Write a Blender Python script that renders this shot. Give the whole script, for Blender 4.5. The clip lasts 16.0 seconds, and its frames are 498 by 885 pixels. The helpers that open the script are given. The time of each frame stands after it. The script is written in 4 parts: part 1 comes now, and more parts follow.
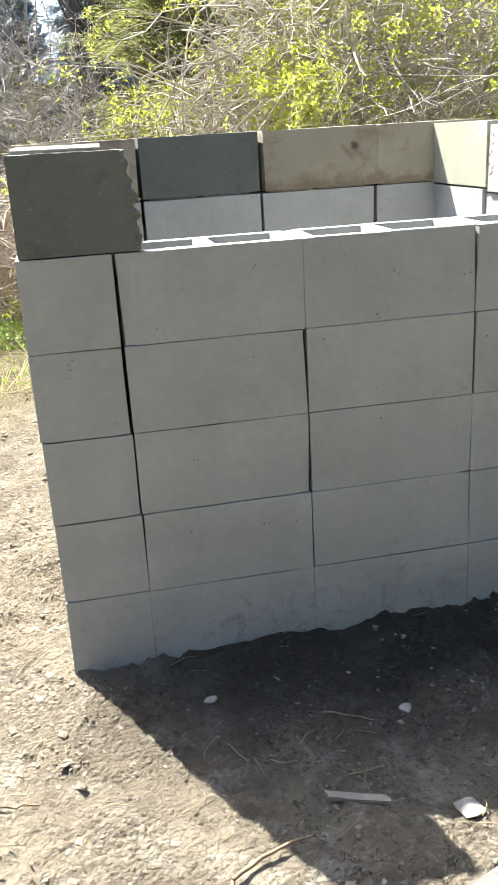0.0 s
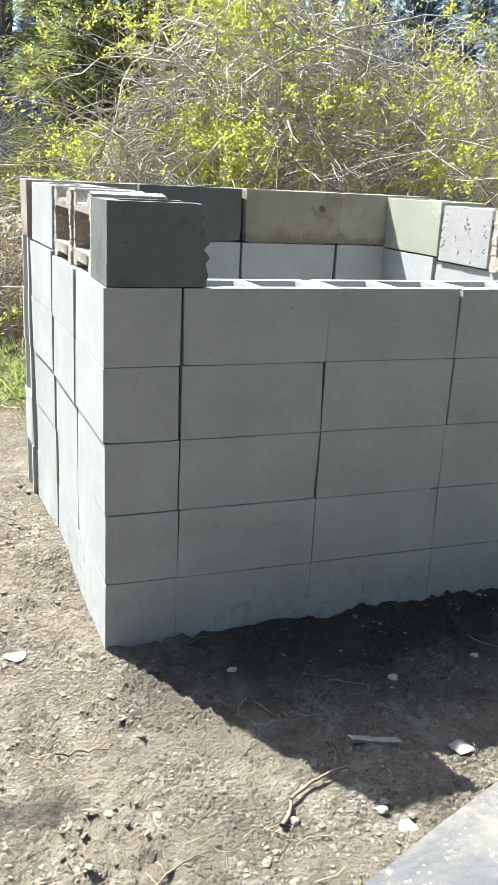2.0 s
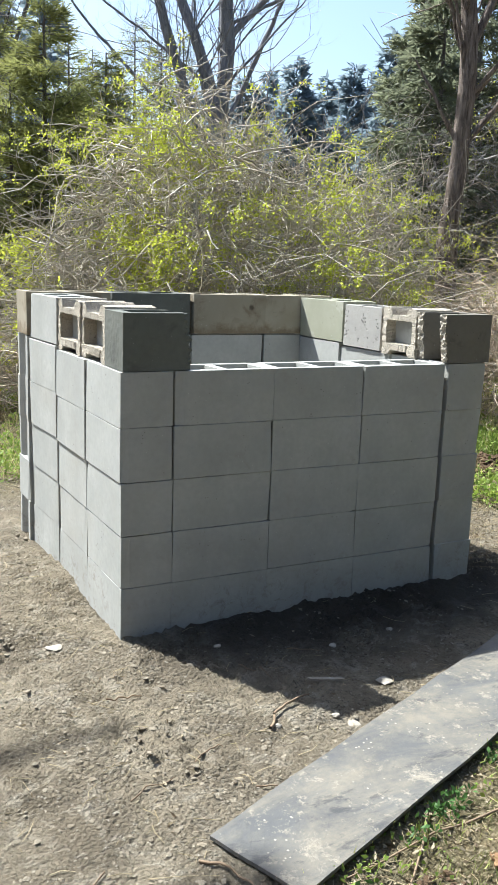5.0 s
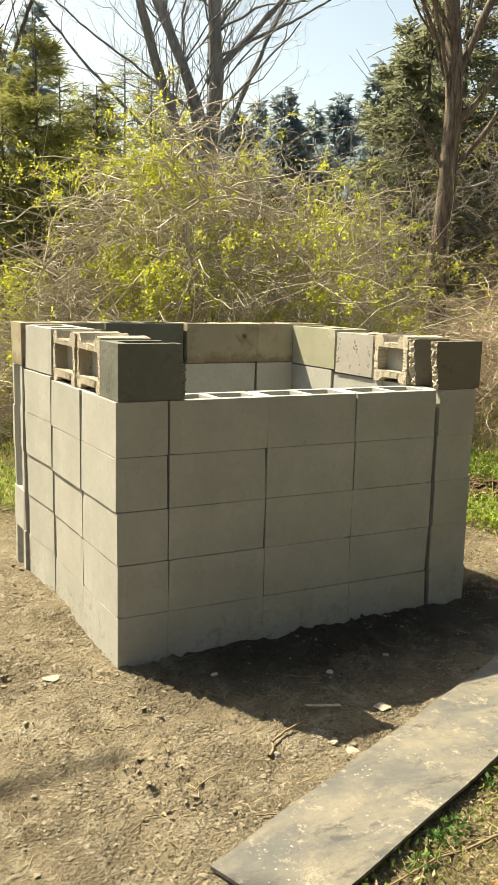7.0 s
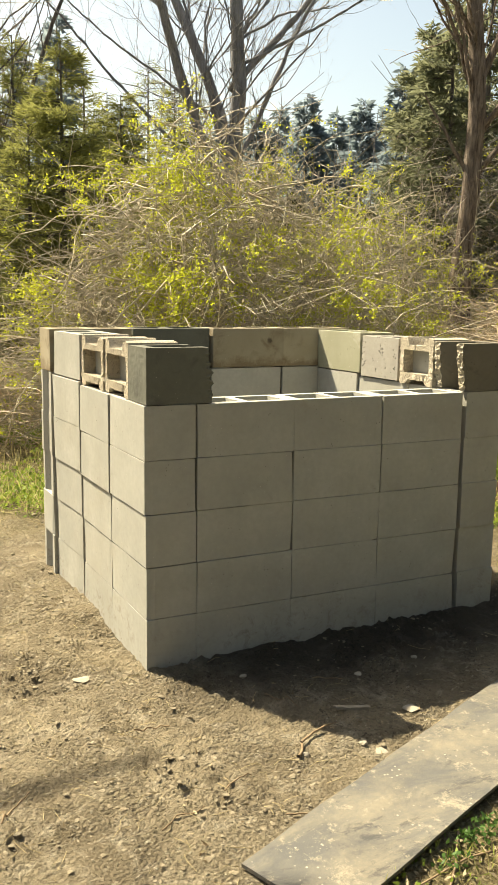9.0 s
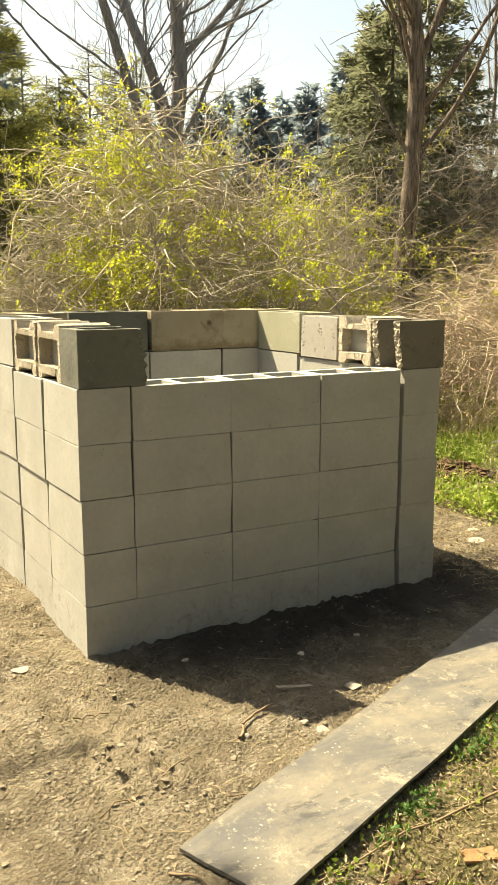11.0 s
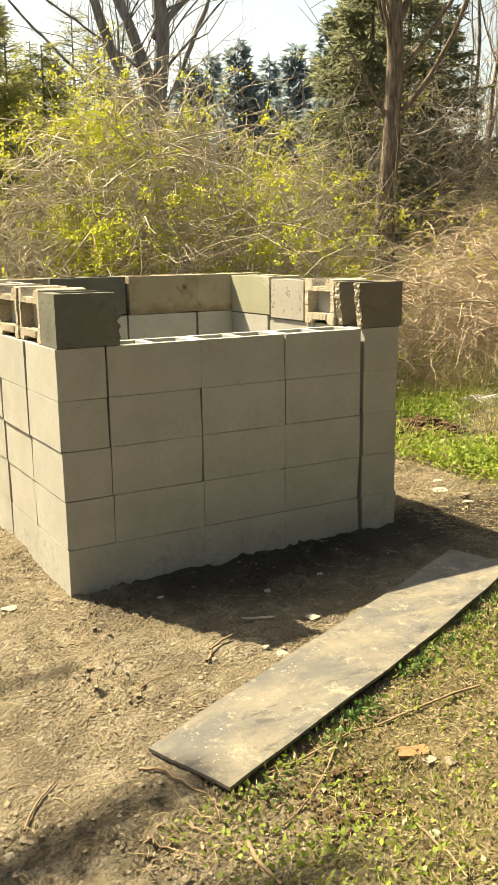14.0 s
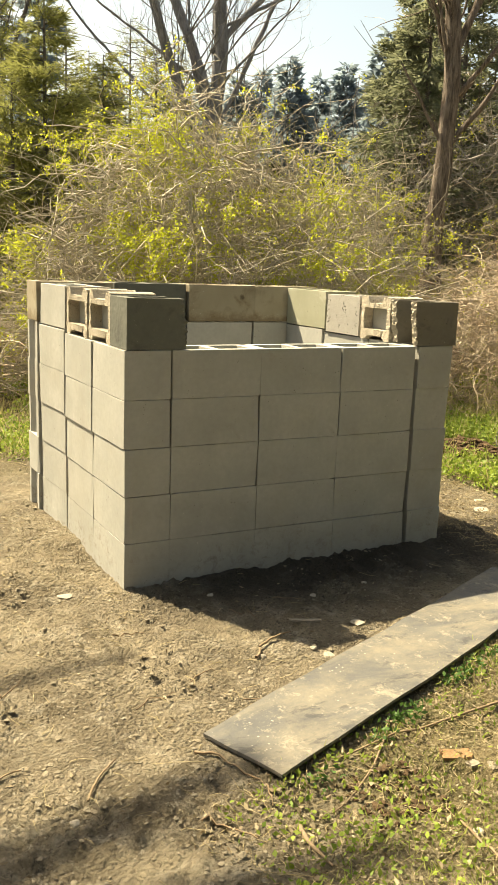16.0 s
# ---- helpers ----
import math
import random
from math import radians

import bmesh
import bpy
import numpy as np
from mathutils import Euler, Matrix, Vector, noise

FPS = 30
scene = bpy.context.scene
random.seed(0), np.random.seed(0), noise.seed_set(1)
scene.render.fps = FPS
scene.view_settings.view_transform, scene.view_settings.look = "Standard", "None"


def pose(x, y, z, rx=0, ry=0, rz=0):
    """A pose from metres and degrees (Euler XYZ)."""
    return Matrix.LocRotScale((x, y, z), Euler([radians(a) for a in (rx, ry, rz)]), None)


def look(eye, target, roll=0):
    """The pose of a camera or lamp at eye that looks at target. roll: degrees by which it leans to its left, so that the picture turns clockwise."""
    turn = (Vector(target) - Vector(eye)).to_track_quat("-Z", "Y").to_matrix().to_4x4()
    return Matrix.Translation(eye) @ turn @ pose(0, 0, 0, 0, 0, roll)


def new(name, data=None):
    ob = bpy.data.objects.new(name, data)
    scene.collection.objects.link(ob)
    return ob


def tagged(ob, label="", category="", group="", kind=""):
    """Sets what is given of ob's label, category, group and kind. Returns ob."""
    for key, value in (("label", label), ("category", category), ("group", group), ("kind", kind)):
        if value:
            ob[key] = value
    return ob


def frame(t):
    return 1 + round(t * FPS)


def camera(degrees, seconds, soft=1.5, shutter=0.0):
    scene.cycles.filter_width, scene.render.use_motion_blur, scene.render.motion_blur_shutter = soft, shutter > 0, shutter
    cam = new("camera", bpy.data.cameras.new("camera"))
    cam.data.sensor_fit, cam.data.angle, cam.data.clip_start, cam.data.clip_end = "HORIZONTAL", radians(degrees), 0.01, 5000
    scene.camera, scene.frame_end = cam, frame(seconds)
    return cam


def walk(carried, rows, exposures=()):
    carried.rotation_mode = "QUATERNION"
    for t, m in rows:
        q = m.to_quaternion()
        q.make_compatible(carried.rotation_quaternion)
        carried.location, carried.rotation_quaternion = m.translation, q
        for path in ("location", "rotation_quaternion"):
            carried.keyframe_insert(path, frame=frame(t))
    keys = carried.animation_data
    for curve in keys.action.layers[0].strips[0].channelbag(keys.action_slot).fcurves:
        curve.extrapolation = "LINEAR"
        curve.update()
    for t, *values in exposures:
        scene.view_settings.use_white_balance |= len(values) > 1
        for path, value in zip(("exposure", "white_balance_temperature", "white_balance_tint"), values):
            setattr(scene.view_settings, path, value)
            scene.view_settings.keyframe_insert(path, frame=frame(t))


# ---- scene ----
cam = camera(31.4, 16.0, soft=1.3)
EXPOSURES = [
    (0.0, 2.25, 6180.0, 11.5),
    (1.0, 2.13, 6050.0, 11.5),
    (1.6, 2.0, 5790.0, 9.5),
    (2.2, 1.72, 5741.0, 8.5),
    (3.0, 1.36, 5597.0, 8.0),
    (4.7, 1.36, 5693.0, 8.0),
    (6.8, 1.36, 8395.0, 3.6),
    (8.2, 1.32, 8685.0, 4.4),
    (10.3, 1.48, 9360.0, 4.4),
    (13.0, 1.57, 9843.0, 5.0),
    (16.0, 1.45, 9457.0, 4.6),
]
PATH = [
    (0, (0.101, -1.855, 1.189), (0.452, -0.001, 0.529), -3.4),
    (0.5, (0.082, -1.873, 1.187), (0.353, -0.004, 0.53), -3.5),
    (1, (-0.049, -1.914, 1.209), (0.299, -0.062, 0.539), -0.3),
    (1.5, (-0.259, -1.97, 1.233), (0.354, -0.183, 0.576), -0.6),
    (2, (-0.425, -2.099, 1.244), (0.265, -0.313, 0.665), 2.9),
    (2.5, (-0.617, -2.227, 1.256), (0.117, -0.447, 0.719), 4.3),
    (3, (-0.817, -2.389, 1.274), (-0.021, -0.622, 0.781), 4.2),
    (3.5, (-0.861, -2.589, 1.284), (-0.11, -0.791, 0.831), 2.6),
    (4, (-0.894, -2.745, 1.327), (-0.122, -0.942, 0.933), 1.4),
    (4.5, (-0.98, -2.832, 1.344), (-0.088, -1.087, 0.943), 2.2),
    (7, (-1.009, -2.864, 1.362), (-0.083, -1.124, 1.022), 1.4),
    (7.5, (-1.037, -2.872, 1.368), (-0.155, -1.107, 1.041), 1.0),
    (8, (-1.037, -2.88, 1.361), (-0.163, -1.111, 1.035), 0.9),
    (10.5, (-0.98, -2.88, 1.339), (-0.047, -1.145, 0.998), 0.0),
    (11, (-0.961, -2.884, 1.327), (0.007, -1.169, 0.972), -0.1),
    (11.5, (-0.971, -2.884, 1.304), (0.001, -1.183, 0.901), 0.4),
    (12, (-0.978, -2.875, 1.289), (-0.011, -1.188, 0.821), 0.7),
    (12.5, (-0.997, -2.886, 1.301), (-0.058, -1.184, 0.831), 0.5),
    (13, (-1.007, -2.925, 1.3), (-0.028, -1.24, 0.851), 0.9),
    (13.5, (-0.984, -3.019, 1.31), (0.045, -1.364, 0.859), -0.8),
    (14, (-1.003, -3.166, 1.326), (-0.032, -1.471, 0.897), -0.8),
    (14.5, (-1.064, -3.217, 1.345), (-0.145, -1.482, 0.962), 0.1),
    (15, (-1.11, -3.214, 1.336), (-0.213, -1.47, 0.942), 1.0),
    (15.5, (-1.137, -3.217, 1.331), (-0.231, -1.48, 0.931), 1.6),
    (16, (-1.16, -3.218, 1.324), (-0.241, -1.488, 0.923), 2.1),
]
walk(cam, [(t, look(eye, target, roll)) for t, eye, target, roll in PATH], EXPOSURES)

# ---- world, sun ----
SUN_WAY = Vector((-0.36, 0.675, 1.0)).normalized()
world = bpy.data.worlds.new("sky")
scene.world = world
world.use_nodes = True
wn = world.node_tree
sky = wn.nodes.new("ShaderNodeTexSky")
sky.sky_type = "NISHITA"
sky.sun_disc = False
sky.sun_elevation = math.asin(SUN_WAY.z)
sky.sun_rotation = math.atan2(SUN_WAY.x, SUN_WAY.y)
sky.air_density, sky.dust_density, sky.ozone_density = 1.0, 2.5, 1.0
wn.links.new(sky.outputs[0], wn.nodes["Background"].inputs[0])
wn.nodes["Background"].inputs[1].default_value = 0.095
sun = new("sun", bpy.data.lights.new("sun", "SUN"))
sun.data.energy, sun.data.angle, sun.data.color = 5.0, radians(0.53), (1.0, 0.965, 0.9)
sun.matrix_world = look(SUN_WAY * 30, (0, 0, 0))


# ---- materials ----
class Nodes:
    """Short hand for node materials."""

    def __init__(self, name):
        self.mat = bpy.data.materials.new(name)
        self.mat.use_nodes = True
        self.tree = self.mat.node_tree
        self.bsdf = self.tree.nodes["Principled BSDF"]
        self.out = self.tree.nodes["Material Output"]
        geo = self.tree.nodes.new("ShaderNodeNewGeometry")
        self.place, self.island = geo.outputs["Position"], geo.outputs["Random Per Island"]

    def put(self, socket, value):
        if isinstance(value, bpy.types.NodeSocket):
            self.tree.links.new(value, socket)
        elif isinstance(value, (tuple, list)) and len(value) == 3 and socket.type == "RGBA":
            socket.default_value = (*value, 1)
        else:
            socket.default_value = value

    def rnd(self):
        return self.tree.nodes.new("ShaderNodeObjectInfo").outputs["Random"]

    def noise(self, scale, detail=4.0, rough=0.55, at=None, warp=0.0):
        n = self.tree.nodes.new("ShaderNodeTexNoise")
        self.put(n.inputs["Vector"], at or self.place)
        n.inputs["Scale"].default_value, n.inputs["Detail"].default_value = scale, detail
        n.inputs["Roughness"].default_value, n.inputs["Distortion"].default_value = rough, warp
        return n.outputs["Fac"]

    def cells(self, scale, at=None):
        n = self.tree.nodes.new("ShaderNodeTexVoronoi")
        self.put(n.inputs["Vector"], at or self.place)
        n.inputs["Scale"].default_value = scale
        return n.outputs["Distance"]

    def ramp(self, fac, lo, hi, a=0.0, b=1.0):
        n = self.tree.nodes.new("ShaderNodeMapRange")
        n.clamp = True
        for i, v in enumerate((fac, lo, hi, a, b)):
            self.put(n.inputs[i], v)
        return n.outputs[0]

    def mix(self, fac, a, b, how="MIX"):
        n = self.tree.nodes.new("ShaderNodeMix")
        n.data_type, n.blend_type = "RGBA", how
        self.put(n.inputs[0], fac)
        self.put(n.inputs[6], a)
        self.put(n.inputs[7], b)
        return n.outputs[2]

    def maths(self, op, a, b=0.0):
        n = self.tree.nodes.new("ShaderNodeMath")
        n.operation = op
        self.put(n.inputs[0], a)
        self.put(n.inputs[1], b)
        return n.outputs[0]

    def stretch(self, x, y, z, turn=0.0):
        n = self.tree.nodes.new("ShaderNodeMapping")
        self.put(n.inputs["Vector"], self.place)
        n.inputs["Scale"].default_value = (x, y, z)
        n.inputs["Rotation"].default_value = (0, 0, radians(turn))
        return n.outputs[0]

    def axis(self, which):
        n = self.tree.nodes.new("ShaderNodeSeparateXYZ")
        self.put(n.inputs[0], self.place)
        return n.outputs[which]

    def bump(self, height, strength=0.3, distance=0.01):
        n = self.tree.nodes.new("ShaderNodeBump")
        n.inputs["Strength"].default_value, n.inputs["Distance"].default_value = strength, distance
        self.put(n.inputs["Height"], height)
        self.put(self.bsdf.inputs["Normal"], n.outputs[0])

    def done(self, colour, rough=0.9, spec=0.25):
        self.put(self.bsdf.inputs["Base Color"], colour)
        self.put(self.bsdf.inputs["Roughness"], rough)
        self.put(self.bsdf.inputs["Specular IOR Level"], spec)
        return self.mat


def concrete(name, a, b, stain=(0.2, 0.17, 0.12), stain_from=0.62, pits=0.0, grain=0.25, scorch=False, splash=False):
    n = Nodes(name)
    tone = n.mix(n.ramp(n.noise(5, 5), 0.3, 0.7), a, b)
    tone = n.mix(n.ramp(n.noise(45, 3), 0.35, 0.75, 0, 0.35), tone, tuple(c * 0.8 for c in a))
    tone = n.mix(n.ramp(n.rnd(), 0, 1, 0, 0.4), tone, tuple(c * 0.72 for c in b))
    tone = n.mix(n.ramp(n.noise(9, 6, 0.65, warp=0.6), stain_from, stain_from + 0.16, 0, 0.6), tone, stain)
    fleck = n.ramp(n.cells(55), 0.06, 0.1, 1, 0)
    fleck = n.maths("MULTIPLY", fleck, n.ramp(n.noise(21, 1), 0.55, 0.62))
    tone = n.mix(n.maths("MULTIPLY", fleck, 0.6), tone, (0.72, 0.7, 0.64))
    hole = n.maths("MULTIPLY", n.ramp(n.cells(62 if pits else 70), 0.12 + pits * 0.16, 0.2 + pits * 0.16, 1, 0), n.ramp(n.noise(17, 2), 0.6 - pits * 0.12, 0.66 - pits * 0.1))
    tone = n.mix(n.maths("MULTIPLY", hole, 0.75), tone, tuple(c * 0.3 for c in a))
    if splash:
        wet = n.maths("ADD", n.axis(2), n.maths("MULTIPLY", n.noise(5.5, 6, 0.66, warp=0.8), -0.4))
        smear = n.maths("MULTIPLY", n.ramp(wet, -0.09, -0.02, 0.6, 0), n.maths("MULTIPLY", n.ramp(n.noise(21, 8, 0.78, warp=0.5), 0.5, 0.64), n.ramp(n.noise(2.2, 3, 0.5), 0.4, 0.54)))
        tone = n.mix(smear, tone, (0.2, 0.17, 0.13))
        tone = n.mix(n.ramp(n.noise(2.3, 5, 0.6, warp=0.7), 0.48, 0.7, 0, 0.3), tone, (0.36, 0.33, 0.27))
    if scorch:
        gap = n.tree.nodes.new("ShaderNodeVectorMath")
        gap.operation = "DISTANCE"
        n.put(gap.inputs[0], n.place)
        gap.inputs[1].default_value = (1.1, 1.178, 1.126)
        far = n.maths("ADD", gap.outputs["Value"], n.maths("MULTIPLY", n.noise(45, 4), 0.028))
        tone = n.mix(n.ramp(far, 0.022, 0.034, 0.75, 0), tone, (0.06, 0.045, 0.03))
        rise = n.maths("ADD", n.axis(2), n.maths("MULTIPLY", n.noise(16, 8, 0.75), 0.17))
        tone = n.mix(n.ramp(rise, 1.09, 1.13, 0.65, 0), tone, (0.16, 0.11, 0.06))
    if grain > 0.9:
        tone = n.mix(n.ramp(n.noise(130, 4, 0.8), 0.5, 0.62, 0, 0.5), tone, tuple(c * 0.4 for c in a))
    relief = n.maths("SUBTRACT", n.maths("MULTIPLY", n.noise(260, 3, 0.7), 0.35), hole)
    if grain > 0.9:
        relief = n.maths("ADD", relief, n.maths("MULTIPLY", n.noise(95, 5, 0.75), 3.0))
    n.bump(relief, min(1.0, grain + pits * 0.6), 0.004)
    return n.done(tone, 0.93, 0.2)


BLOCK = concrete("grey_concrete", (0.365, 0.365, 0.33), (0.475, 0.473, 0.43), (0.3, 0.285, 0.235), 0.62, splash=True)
TAN_BLOCK = concrete("weathered_concrete", (0.43, 0.385, 0.29), (0.31, 0.27, 0.19), (0.17, 0.125, 0.075), 0.51, scorch=True)
MOSS_BLOCK = concrete("mossy_concrete", (0.44, 0.43, 0.33), (0.33, 0.335, 0.235), (0.52, 0.5, 0.42), 0.56)
DARK_BLOCK = concrete("dark_stained_concrete", (0.13, 0.134, 0.114), (0.17, 0.174, 0.146), (0.075, 0.077, 0.068), 0.55)
PIT_BLOCK = concrete("pitted_concrete", (0.35, 0.335, 0.3), (0.41, 0.39, 0.345), pits=1.0, grain=0.4)
ROUGH_BLOCK = concrete("broken_concrete", (0.66, 0.59, 0.47), (0.52, 0.46, 0.36), (0.22, 0.18, 0.13), 0.58, 0.35, 1.4)

n = Nodes("soil")
rough_part = n.ramp(n.noise(3.4, 5, 0.62, warp=0.4), 0.42, 0.6)
pale = n.mix(n.ramp(n.noise(2.6, 6, 0.62, warp=0.5), 0.38, 0.62), (0.37, 0.313, 0.218), (0.232, 0.192, 0.132))
pale = n.mix(n.ramp(n.noise(8.5, 7, 0.7, warp=0.6), 0.52, 0.64, 0, 0.75), pale, (0.5, 0.44, 0.335))
pale = n.mix(n.ramp(n.noise(11, 7, 0.72, warp=0.8), 0.5, 0.66, 0, 0.75), pale, (0.185, 0.155, 0.108))
pale = n.mix(n.maths("MULTIPLY", n.ramp(n.noise(70, 5, 0.75), 0.53, 0.61, 0, 0.9), n.ramp(rough_part, 0, 1, 0.25, 1.0)), pale, (0.1, 0.083, 0.06))
pale = n.mix(n.maths("MULTIPLY", n.ramp(n.noise(48, 4, 0.7), 0.6, 0.66, 0, 0.9), rough_part), pale, (0.62, 0.56, 0.44))
# Shade along the wall's foot is painted into the soil colour.
wall_shade = n.maths("ADD", n.axis(1), n.maths("MULTIPLY", n.noise(4, 4), 0.55))
pale = n.mix(n.maths("MULTIPLY", n.ramp(wall_shade, -0.25, 0.1, 0, 0.8), n.maths("MULTIPLY", n.ramp(n.axis(0), 0.0, 0.35), n.ramp(n.axis(1), 0.1, 0.35, 1, 0))), pale, (0.05, 0.043, 0.036))
litter = n.mix(n.ramp(n.noise(8, 5, 0.6), 0.35, 0.65), (0.3, 0.24, 0.135), (0.15, 0.135, 0.065))
litter = n.mix(n.ramp(n.noise(60, 4, 0.7), 0.52, 0.66, 0, 0.8), litter, (0.48, 0.41, 0.26))
slope = n.maths("ADD", n.maths("MULTIPLY", n.axis(0), 0.43), -1.33)
over = n.maths("SUBTRACT", n.maths("ADD", slope, n.maths("MULTIPLY", n.noise(5, 4), 0.4)), n.axis(1))
wild = n.maths("MAXIMUM", n.maths("MULTIPLY", n.ramp(over, 0.18, 0.3), n.ramp(n.axis(0), -0.2, 0.25)), n.ramp(n.maths("ADD", n.axis(1), n.maths("MULTIPLY", n.noise(1.8, 4), 1.4)), 2.6, 3.3))
wild = n.maths("MAXIMUM", wild, n.ramp(n.maths("ADD", n.axis(0), n.maths("MULTIPLY", n.noise(2.5, 4), 1.0)), 2.9, 3.3))
crumb = n.maths("MULTIPLY", n.cells(75), n.ramp(rough_part, 0, 1, -0.25, -0.7))
n.bump(n.maths("ADD", crumb, n.maths("ADD", n.maths("MULTIPLY", n.noise(34, 6, 0.72, warp=0.4), n.ramp(rough_part, 0, 1, 0.45, 1.25)), n.maths("MULTIPLY", n.noise(130, 5, 0.75), n.ramp(rough_part, 0, 1, 0.5, 0.75)))), 1.0, 0.05)
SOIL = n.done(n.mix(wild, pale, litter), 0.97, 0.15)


def plain(name, a, b, scale=30, rough=0.85, island=0.5, relief=0.0, spec=0.25):
    n = Nodes(name)
    tone = n.mix(n.ramp(n.noise(scale, 4), 0.3, 0.7), a, b)
    tone = n.mix(n.ramp(n.island, 0, 1, 0, island), tone, tuple(c * 0.45 for c in a))
    if relief:
        n.bump(n.noise(scale * 4, 4, 0.7), relief, 0.01)
    return n.done(tone, rough, spec)


def leafy(name, a, b, glow=0.45, scale=3.0):
    """Thin leaves that let some light through."""
    n = Nodes(name)
    tone = n.mix(n.island, a, b)
    tone = n.mix(n.ramp(n.noise(scale, 3), 0.35, 0.65, 0, 0.45), tone, tuple(c * 0.55 for c in b))
    n.done(tone, 0.6, 0.3)
    thin = n.tree.nodes.new("ShaderNodeBsdfTranslucent")
    n.put(thin.inputs["Color"], tone)
    blend = n.tree.nodes.new("ShaderNodeMixShader")
    blend.inputs[0].default_value = glow
    n.tree.links.new(n.bsdf.outputs[0], blend.inputs[1])
    n.tree.links.new(thin.outputs[0], blend.inputs[2])
    n.tree.links.new(blend.outputs[0], n.out.inputs[0])
    return n.mat


def bark(name, a, b, scale=8):
    n = Nodes(name)
    grain = n.noise(scale, 6, 0.7, at=n.stretch(2.2, 2.2, 0.35), warp=0.5)
    n.bump(grain, 0.9, 0.03)
    return n.done(n.mix(n.ramp(grain, 0.35, 0.66), a, b), 0.95, 0.15)


CANE = plain("dry_cane", (0.66, 0.59, 0.46), (0.42, 0.36, 0.26), 6, 0.6, 1.0, spec=0.4)
BROWN_TWIG = plain("brown_twig", (0.45, 0.385, 0.31), (0.27, 0.225, 0.18), 5, 0.6, 0.8, spec=0.45)
RED_CANE = plain("red_dry_cane", (0.66, 0.54, 0.39), (0.46, 0.34, 0.23), 5, 0.65, 0.9, spec=0.4)
GREY_TWIG = plain("grey_twig", (0.52, 0.48, 0.42), (0.32, 0.29, 0.245), 5, 0.7, 0.9, spec=0.4)
STRAW = plain("straw", (0.55, 0.45, 0.27), (0.36, 0.29, 0.15), 10, 0.8, 0.6)
STICK = plain("fallen_stick", (0.33, 0.24, 0.15), (0.2, 0.14, 0.09), 40, 0.85, 0.3, 0.4)
CLOD = plain("soil_clod", (0.38, 0.33, 0.242), (0.265, 0.226, 0.163), 45, 0.97, 0.4, 0.8, 0.1)
DARK_CLOD = plain("brown_clod", (0.16, 0.105, 0.06), (0.075, 0.052, 0.034), 30, 0.97, 0.5, 0.9, 0.1)
MID_CLOD = plain("damp_clod", (0.33, 0.28, 0.2), (0.23, 0.19, 0.135), 40, 0.97, 0.4, 0.8, 0.1)
PALE_CHIP = plain("pale_chip", (0.52, 0.47, 0.38), (0.4, 0.35, 0.27), 60, 0.9, 0.4, 0.5)
WOOD_CHIP = plain("splintered_wood", (0.36, 0.22, 0.11), (0.24, 0.14, 0.07), 50, 0.8, 0.2, 0.6)
GREY_WOOD = plain("weathered_board", (0.42, 0.37, 0.29), (0.28, 0.24, 0.18), 30, 0.9, 0.2, 0.6)
SPRING = leafy("spring_leaf", (0.6, 0.62, 0.08), (0.45, 0.5, 0.06), 0.62)
WEED = leafy("weed_leaf", (0.36, 0.44, 0.08), (0.2, 0.3, 0.06), 0.4)
GRASS = leafy("grass_blade", (0.3, 0.4, 0.08), (0.44, 0.42, 0.16), 0.4)
DRY_GRASS = leafy("dry_grass", (0.66, 0.56, 0.3), (0.48, 0.47, 0.18), 0.4)
DEAD_LEAF = leafy("dead_leaf", (0.5, 0.43, 0.285), (0.23, 0.17, 0.1), 0.25)
PINE = leafy("pine_needle", (0.36, 0.365, 0.12), (0.22, 0.235, 0.08), 0.6, 1.2)
SPRUCE = leafy("spruce_needle", (0.27, 0.285, 0.175), (0.16, 0.18, 0.11), 0.6, 1.0)
# Pale blue distance haze is worked into this needle colour.
HAZED_SPRUCE = leafy("hazed_spruce_needle", (0.31, 0.38, 0.41), (0.2, 0.26, 0.29), 0.6, 0.8)
BARK = bark("grey_bark", (0.17, 0.17, 0.18), (0.34, 0.335, 0.35))
DARK_BARK = bark("dark_bark", (0.08, 0.072, 0.066), (0.19, 0.175, 0.165))
BROWN_BARK = bark("brown_bark", (0.085, 0.065, 0.052), (0.3, 0.245, 0.2), 14)
METAL_WIRE = plain("galvanised_wire", (0.45, 0.44, 0.41), (0.3, 0.29, 0.27), 20, 0.45, 0.1)
METAL_WIRE.node_tree.nodes["Principled BSDF"].inputs["Metallic"].default_value = 0.8

n = Nodes("dusty_rubber")
along = n.stretch(0.45, 1.0, 1.0, -23.4)
film = n.ramp(n.noise(6.0, 9, 0.7, at=along, warp=0.35), 0.4, 0.62)
film = n.maths("MULTIPLY", film, n.ramp(n.axis(0), -0.2, 0.8, 0.82, 1.0))
dust = n.maths("MULTIPLY", film, n.ramp(n.noise(38, 6, 0.75), 0.28, 0.6, 0.45, 1.0))
tone = n.mix(n.ramp(n.noise(4.0, 4, 0.6), 0.35, 0.65), (0.088, 0.09, 0.09), (0.13, 0.128, 0.118))
tone = n.mix(n.maths("MULTIPLY", dust, 0.92), tone, (0.235, 0.21, 0.16))
tone = n.mix(n.ramp(n.noise(13, 9, 0.75, at=along, warp=0.3), 0.55, 0.64, 0, 0.75), tone, (0.065, 0.066, 0.066))
tone = n.mix(n.ramp(n.noise(15, 10, 0.8, warp=0.15), 0.55, 0.63, 0, 0.75), tone, (0.32, 0.285, 0.215))
